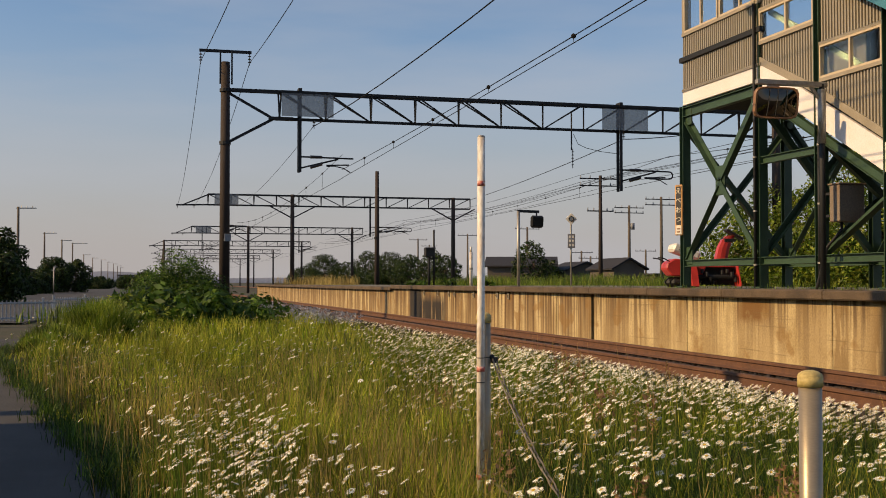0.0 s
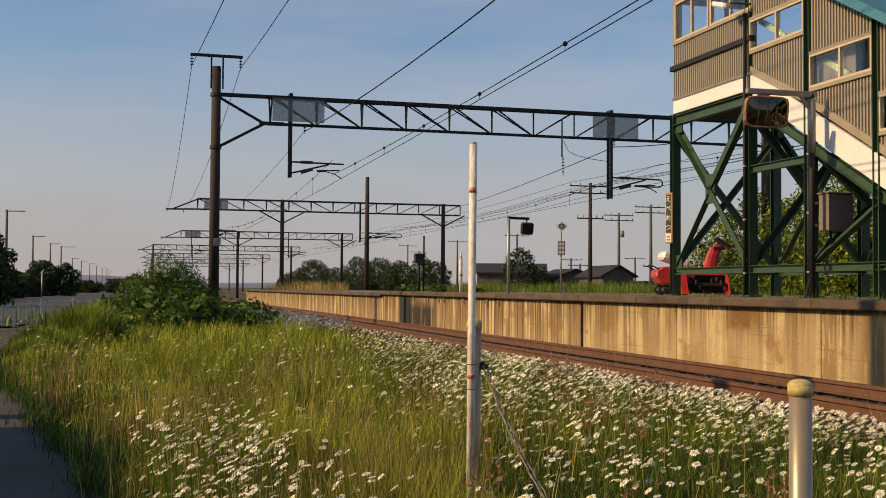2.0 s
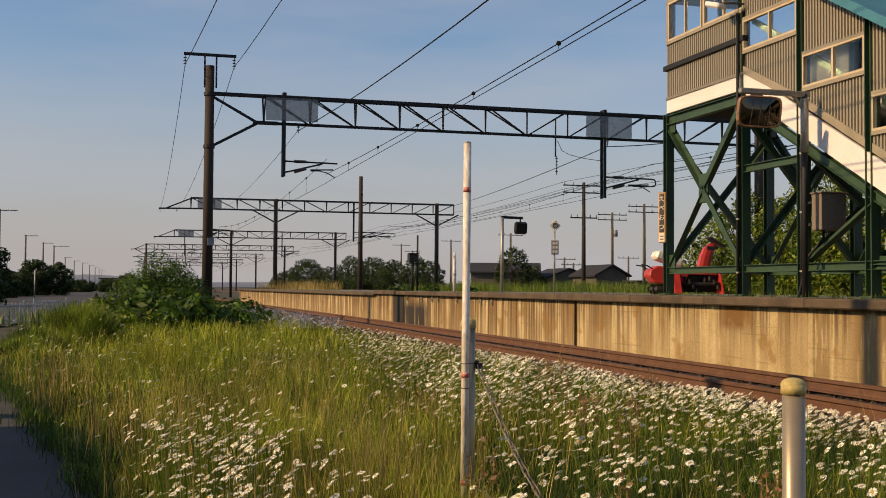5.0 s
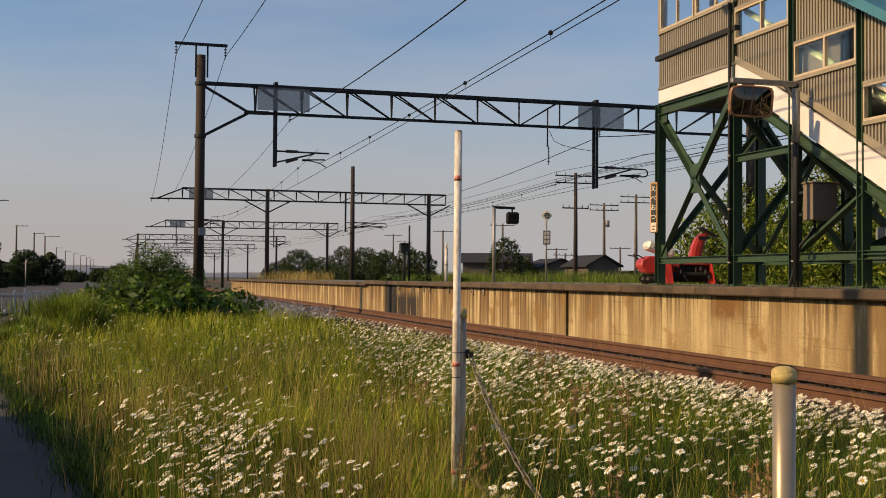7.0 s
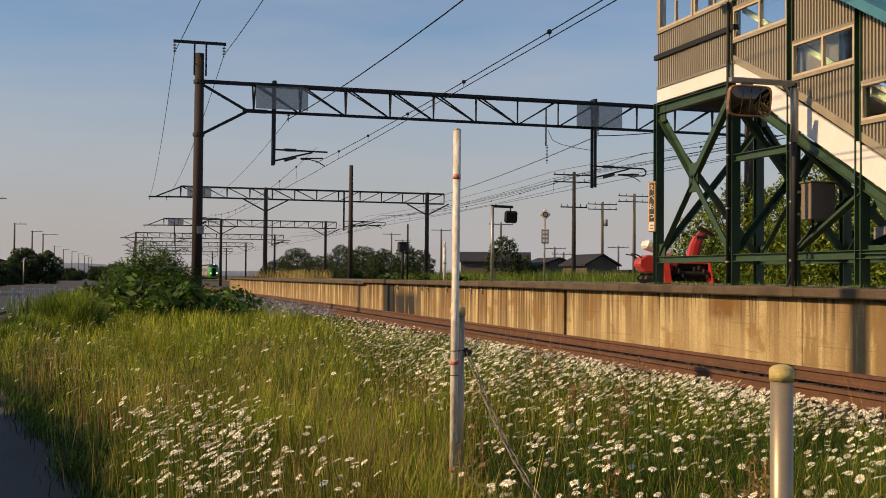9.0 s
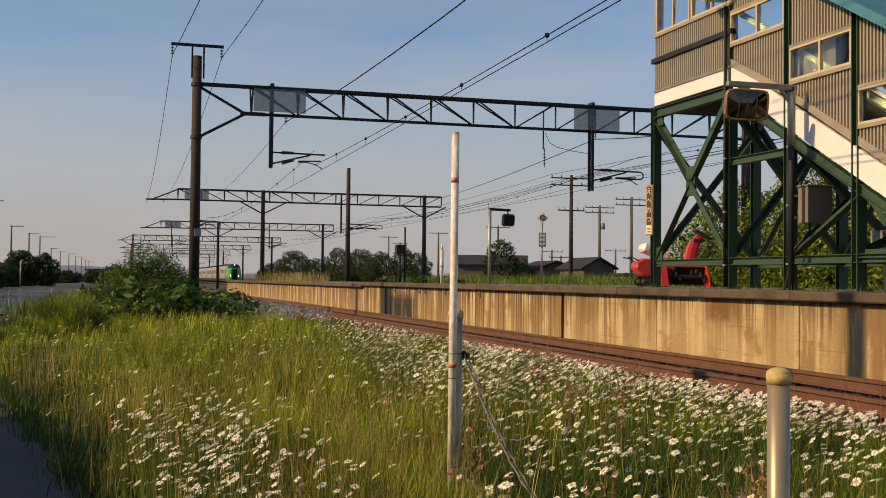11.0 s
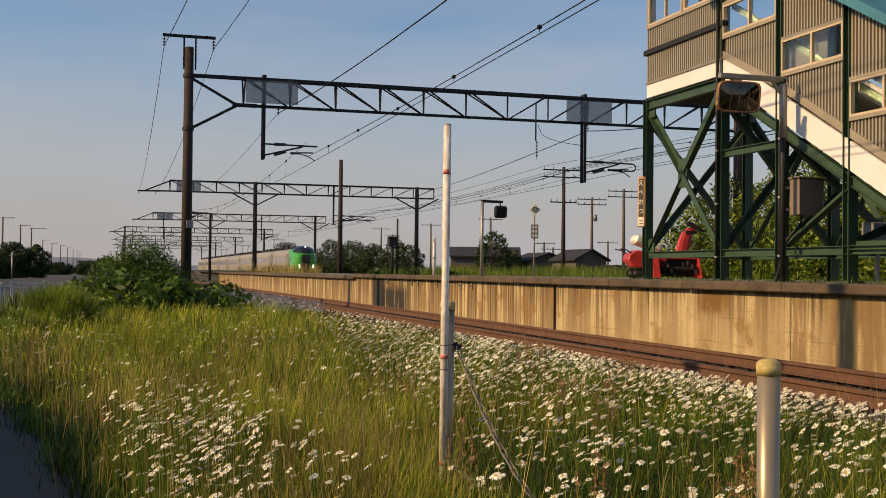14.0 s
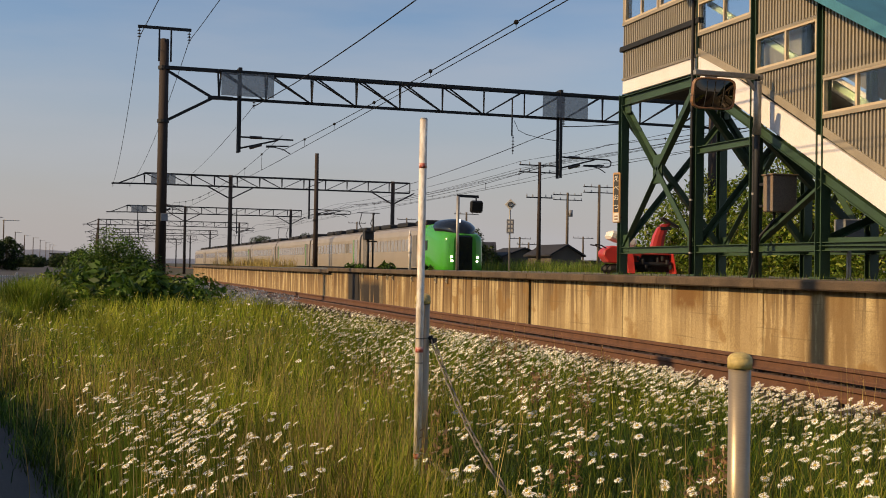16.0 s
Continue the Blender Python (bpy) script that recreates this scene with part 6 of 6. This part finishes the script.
def house(bx, d, w, dp, h, label, gable=True, wall="house_wall", ridge=1.0, rz=0.0, group="houses"):
    x, y = place(bx, d)
    e = thing("house", (x, y, -0.36), label, "house", group, "", rz)
    bm = B()
    ends = [(-w / 2, 0), (w / 2, 0), (w / 2, h)] + ([(0, h + ridge)] if gable else []) + [(-w / 2, h)]
    a, b = ([bm.verts.new((px, py, pz)) for px, pz in ends] for py in (-dp / 2, dp / 2))
    bm.faces.new(a)
    bm.faces.new(list(reversed(b)))
    for i in range(len(ends)):
        j = (i + 1) % len(ends)
        bm.faces.new((a[j], a[i], b[i], b[j]))
    part("wall", bm, M[wall], e)
    bm = B()
    o = 0.35
    if gable:
        pts = [(-w / 2 - o, h - 0.1), (0, h + ridge), (w / 2 + o, h - 0.1), (w / 2 + o, h + 0.05), (0, h + ridge + 0.18), (-w / 2 - o, h + 0.05)]
        a = [bm.verts.new((px, -dp / 2 - o, pz)) for px, pz in pts]
        b = [bm.verts.new((px, dp / 2 + o, pz)) for px, pz in pts]
        for i in range(6):
            j = (i + 1) % 6
            bm.faces.new((a[i], a[j], b[j], b[i]))
        bm.faces.new((a[0], a[5], a[4], a[1]))
        bm.faces.new((a[1], a[4], a[3], a[2]))
        bm.faces.new((b[1], b[4], b[5], b[0]))
        bm.faces.new((b[2], b[3], b[4], b[1]))
    else:
        box(bm, (-w / 2 - o, -dp / 2 - o, h), (w / 2 + o, dp / 2 + o, h + 0.2), 0.03)
    part("roof", bm, M["roof_dark"], e, "dark sheet-metal roof")
    for k in (-0.28, 0.1, 0.34):
        part("window", box(B(), (k * w, -dp / 2 - 0.03, 1.0), (k * w + w * 0.14, -dp / 2 + 0.02, 1.9), 0.01), M["train_glass"], e)
    return e


house(0.070, 122, 9.0, 7, 3.1, "low dark-roofed house beyond the tracks", ridge=0.9, rz=70)
house(0.154, 112, 3.2, 6, 2.7, "small gabled dark-roofed house beyond the tracks", ridge=0.95)
house(0.118, 125, 5.0, 6, 2.6, "low house with a dark roof beyond the tracks", ridge=0.9)
house(-0.383, 150, 7, 6, 2.6, "low brown house along the street", ridge=0.9, rz=25)
house(-0.355, 200, 7, 6, 2.8, "low brown house along the street", ridge=0.9)
house(0.20, 128, 6.0, 6, 2.2, "low pale shed with a dark roof beyond the tracks", gable=False)
house(-0.272, 270, 8, 8, 3.0, "grey low building far along the street", gable=False, wall="sign_grey")


def shade_block(x0, x1, y0, y1, h, label):
    e = thing("house", ((x0 + x1) / 2, (y0 + y1) / 2, -0.36), label, "house", "houses beside the path")
    a, b = (x1 - x0) / 2, (y1 - y0) / 2
    part("wall", box(B(), (-a, -b, 0), (a, b, h)), M["house_wall"], e)
    part("roof", box(B(), (-a - 0.3, -b - 0.2, h), (a + 0.3, b + 0.2, h + 0.25), 0.05), M["roof_dark"], e)


# unseen blocks added on the left, sized to shade path and grass edge
shade_block(-18, -8.6, -12, 11.4, 4.5, "plain two-tone block added out of view to shade the path")
shade_block(-20, -10.4, 13.0, 22, 4.1, "plain two-tone block added out of view to shade the path")


for py in (12.45, 37.6):
    e = thing("utility_pole", (-6.5, py, -0.36), "tall grey concrete pole beside the path", "utility pole", "poles beside the path")
    part("pole", rod(B(), (0, 0, 0), (0, 0, 12.0), 0.22, 0.17, 12), M["wood_pole"], e, "", True)
    part("crossarm", bar(B(), (-0.9, 0, 11.6), (0.9, 0, 11.6), 0.1, 0.1), M["galv"], e)


# ---- distance ----
def hills():
    bm = B()
    rows = []
    for i in range(81):
        u = i / 80
        x = -3600 + 6200 * u
        h = 14 + 26 * max(0, noise.noise((u * 5.0, 0.3, 0))) + 10 * noise.noise((u * 16, 2.0, 0)) + 24 * math.exp(-((u - 0.56) / 0.035) ** 2)
        rows.append((bm.verts.new((x, 3900, -20)), bm.verts.new((x, 3900, max(6, h))), bm.verts.new((x, 4400, -20))))
    for a, b in zip(rows, rows[1:]):
        bm.faces.new((a[0], b[0], b[1], a[1]))
        bm.faces.new((a[1], b[1], b[2], a[2]))
    tagged(link("backdrop", bm, M["hill"], True), "low blue hills on the horizon", "hills", "", "structure")


hills()


# ---- far side: utility poles and wires ----
def utility_pole(bx, d, top, arms, label, lamp=False):
    x, y = place(bx, d)
    e = thing("utility_pole", (x, y, -0.36), label, "utility pole", "poles behind the tracks")
    h = top + 0.36
    part("pole", rod(B(), (0, 0, 0), (0, 0, h), 0.19, 0.12, 10), M["mast"] if arms > 2 else M["wood_pole"], e, "", True)
    for k in range(arms):
        z = h - 0.25 - k * 0.55 - (1.4 if k > 1 else 0)
        w = 1.7 if k < 2 else 1.1
        part("crossarm", bar(B(), (-w, 0, z), (w, 0, z), 0.09, 0.09), M["steel_dark"], e)
        for s in (-0.95, -0.5, 0.5, 0.95):
            part("insulator", rod(B(), (s * w, 0, z + 0.04), (s * w, 0, z + 0.26), 0.05, 0.03, 6), M["sign_grey"], e)
    if lamp:
        part("transformer", rod(B(), (0.3, -0.2, h - 2.6), (0.3, -0.2, h - 1.9), 0.22, None, 12), M["sign_grey"], e, "", True)
    return e


utility_pole(0.140, 87, 9.3, 3, "brown pole with long crossarms behind the tracks")
utility_pole(0.1655, 121, 9.3, 2, "pole with crossarms and a transformer behind the tracks", True)
utility_pole(0.194, 110, 9.4, 2, "pole with crossarms behind the tracks")
for bx, d, top in ((0.022, 190, 9.2), (-0.022, 210, 9.2), (0.075, 150, 8.4), (0.123, 160, 5.5), (0.131, 150, 4.5), (-0.012, 240, 9.0), (0.18, 170, 6.0)):
    utility_pole(bx, d, top, 1, "thin pole with a crossarm behind the tracks")
LX, LY = place(0.140, 87)
for dx, zz in ((-1.61, 9.31), (0.85, 9.31), (1.61, 9.31), (-1.61, 8.76), (1.61, 8.76), (-0.85, 8.76)):
    bm = B()
    for a, b in ((5, LY), (LY, 150), (150, 215)):
        span(bm, (LX + dx + 0.012 * (a - LY), a, zz), (LX + dx + 0.012 * (b - LY), b, zz), 0.45, 0.014, 14)
    tagged(link("power_line", bm, M["wire"]), "thin power line along the far side of the tracks", "overhead wire", "power lines")


# ---- things on the platform ----
def platform_mirror():
    e = thing("platform_mirror", (10.0, 29.3, PLAT), "dark rectangular mirror hanging from a grey post with an arm", "mirror", "platform mirrors")
    part("post", rod(B(), (0, 0, 0), (0, 0, 2.05), 0.045, None, 12), M["galv"], e, "", True)
    part("arm", bar(B(), (-0.03, 0, 2.06), (0.60, 0.02, 2.05), 0.07, 0.07), M["steel_dark"], e)
    m = part("housing", box(B(), (-0.21, -0.05, -0.17), (0.21, 0.05, 0.17), 0.05), M["black"], e, "rounded dark mirror housing")
    m.matrix_basis = pose(0.52, -0.05, 1.77, 5, 0, 12)
    part("mirror_face", box(B(), (-0.17, -0.06, -0.13), (0.17, -0.052, 0.13), 0.002), M["train_glass"], m, "dark glass")
    part("hanger", bar(B(), (0.52, -0.03, 1.92), (0.52, 0, 2.04), 0.03, 0.03), M["steel_dark"], e)


def track_sign():
    e = thing("track_sign", (10.0, 25.4, PLAT), "white diamond sign with a dark ring above a grey notice plate", "sign")
    part("post", rod(B(), (0, 0, 0), (0, 0, 1.6), 0.022, None, 10), M["galv"], e, "", True)
    d = part("diamond", box(B(), (-0.10, -0.012, -0.10), (0.10, 0.012, 0.10), 0.004), M["sign_white"], e)
    d.matrix_basis = pose(0, -0.03, 1.63, 0, 45, -14)
    bm = B()
    for k in range(16):
        a, b = k * math.pi / 8, (k + 1) * math.pi / 8
        bar(bm, (0.055 * math.cos(a), -0.018, 0.055 * math.sin(a)), (0.055 * math.cos(b), -0.018, 0.055 * math.sin(b)), 0.02, 0.02)
    part("ring", bm, M["sign_black"], d)
    p = part("plate", box(B(), (-0.09, -0.01, -0.17), (0.09, 0.01, 0.17), 0.004), M["sign_grey"], e)
    p.matrix_basis = pose(0, -0.03, 1.10, 0, 0, -14)
    for k in range(3):
        for s in (-0.06, 0.012):
            part("text_bar", box(B(), (s, -0.014, 0.07 - k * 0.10), (s + 0.048, -0.011, 0.13 - k * 0.10)), M["sign_white"], p)


def signal_box():
    e = thing("signal_post", (10.3, 40.4, PLAT), "black signal box on a dark post with a thin rod", "signal")
    part("post", rod(B(), (0, 0, 0), (0, 0, 1.1), 0.05, None, 10), M["steel_dark"], e, "", True)
    part("case", box(B(), (-0.17, -0.14, 1.05), (0.17, 0.14, 1.38), 0.02), M["black"], e)
    part("visor", box(B(), (-0.2, -0.26, 1.34), (0.2, -0.10, 1.39), 0.01), M["black"], e)
    part("rod", rod(B(), (0.2, 0.05, 0), (0.2, 0.05, 2.05), 0.035, None, 8), M["steel_dark"], e, "", True)
    part("clamp", bar(B(), (-0.05, 0.05, 1.0), (0.35, 0.05, 1.0), 0.05, 0.05), M["steel_dark"], e)


def white_post():
    e = thing("marker_post", (10.0, 33.9, PLAT), "slim white marker post with a collar", "post")
    part("post", rod(B(), (0, 0, 0), (0, 0, 1.05), 0.05, None, 10), M["white_paint"], e, "", True)
    part("tip", rod(B(), (0, 0, 1.05), (0, 0, 1.22), 0.03, None, 10), M["white_paint"], e, "", True)
    part("collar", rod(B(), (0, 0, 0.50), (0, 0, 0.56), 0.065, None, 10), M["galv"], e)


def snow_blower():
    e = thing("snow_blower", (11.72, 22.1, PLAT), "red snow blower with a tall discharge chute and white engine cover", "snow blower", "", "", -13)
    bm = B()
    box(bm, (-0.28, 0.30, 0.05), (0.77, 0.36, 0.45), 0.01)
    box(bm, (-0.22, -0.02, 0.43), (0.71, 0.31, 0.46), 0.008)
    slab(bm, [(-0.42, 0.02), (0.36, 0.02), (0.36, 0.5), (-0.2, 0.46)], -0.30, -0.16)
    slab(bm, [(-0.36, 0.02), (0.36, 0.02), (0.36, 0.5), (-0.1, 0.46)], 0.75, 0.77)
    part("auger_housing", bm, M["red_body"], e)
    # black block standing in for the shaded inside of the housing
    part("back_plate", box(B(), (-0.15, 0.1, 0.05), (0.73, 0.295, 0.42)), M["black"], e)
    bm = B()
    rod(bm, (-0.23, -0.05, 0.22), (0.72, -0.05, 0.22), 0.05, None, 10)
    for k in range(12):
        a = k * 0.9
        box(bm, (-0.20 + k * 0.078, -0.05 + 0.13 * math.cos(a) - 0.05, 0.22 + 0.13 * math.sin(a) - 0.05), (-0.15 + k * 0.078, -0.05 + 0.13 * math.cos(a) + 0.05, 0.22 + 0.13 * math.sin(a) + 0.05), 0.01)
    part("auger", bm, M["black"], e, "dark steel auger")
    bm = B()
    sec = [(0.42, 0.44, 0.13), (0.45, 0.62, 0.125), (0.50, 0.85, 0.12), (0.57, 1.02, 0.11), (0.66, 1.12, 0.09)]
    rows = [[bm.verts.new((x + dx * w, 0.12 + dy * w, z)) for dx, dy in ((-1, -0.8), (-0.4, -1), (0.4, -1), (1, -0.8), (1, 0.8), (-1, 0.8))] for x, z, w in sec]
    for a, b in zip(rows, rows[1:]):
        for i in range(6):
            j = (i + 1) % 6
            bm.faces.new((a[i], a[j], b[j], b[i]))
    bm.faces.new(rows[-1])
    part("chute", bm, M["red_body"], e, "tall red discharge chute")
    bm = B()
    slab(bm, [(0.0, 0.98), (0.26, 1.05), (0.26, 1.09), (0.0, 1.05)], 0.50, 0.74)
    m = part("deflector", box(B(), (-0.18, -0.14, -0.02), (0.24, 0.14, 0.03), 0.012), M["black"], e, "black chute deflector")
    m.matrix_basis = pose(0.70, 0.12, 1.16, 0, 30, 0)
    part("chute_back", bm, M["black"], e)
    prof = [(-0.78, 0.40), (-0.66, 0.24), (-0.02, 0.22), (0.10, 0.45), (0.02, 0.56), (-0.60, 0.62), (-0.76, 0.52)]
    bm = B()
    a = [bm.verts.new((x, -0.05, z)) for x, z in prof]
    b = [bm.verts.new((x, 0.52, z)) for x, z in prof]
    bm.faces.new(a)
    bm.faces.new(list(reversed(b)))
    for i in range(7):
        j = (i + 1) % 7
        bm.faces.new((a[j], a[i], b[i], b[j]))
    bmesh.ops.bevel(bm, geom=list(bm.edges), offset=0.025, segments=1, affect="EDGES")
    part("body", bm, M["red_body"], e)
    m = part("engine_cover", box(B(), (-0.28, -0.26, -0.10), (0.34, 0.26, 0.10), 0.05), M["white_body"], e, "white engine cover")
    m.matrix_basis = pose(-0.36, 0.22, 0.78, 0, 20, 0)
    for k in range(2):
        part("decal_bar", box(B(), (-0.15, -0.266, -0.03 + k * 0.05), (0.1, -0.262, -0.01 + k * 0.05)), M["sign_black"], m)
    bm = B()
    for s in (-0.05, 0.42):
        box(bm, (-0.70, s, 0.0), (0.02, s + 0.14, 0.22), 0.09)
    part("crawler", bm, M["black"], e, "black rubber crawler")
    for s in (0.0, 0.5):
        part("handle", tube(B(), [(-0.6, s, 0.5), (-0.82, s, 0.62), (-0.95, s, 0.64)], 0.015, 6), M["steel_dark"], e)


def machinery_cabinet():
    e = thing("equipment_cabinet", (12.4, 15.9, PLAT), "small grey equipment boxes on a stand behind the stair", "cabinet")
    part("stand", box(B(), (-0.03, -0.03, 0), (0.03, 0.03, 0.7), 0.005), M["galv"], e)
    part("case", box(B(), (-0.2, -0.15, 0.68), (0.2, 0.15, 1.0), 0.015), M["sign_grey"], e)
    part("meter", box(B(), (-0.48, -0.13, 0.45), (-0.24, 0.1, 0.75), 0.015), M["fence"], e)
    part("bracket", bar(B(), (-0.3, 0, 0.6), (0.0, 0, 0.6), 0.03, 0.03), M["galv"], e)


platform_mirror()
track_sign()
signal_box()
white_post()
snow_blower()
machinery_cabinet()


def motions():
    def at(y):
        return pose(20.2 + 0.016 * y, y, 0.0, 0, 0, -0.917)
    walk(train_thing, [(t, at(60.7 + 32.8 * (16 - t))) for t in (0, 4, 8, 12, 16)])


motions()
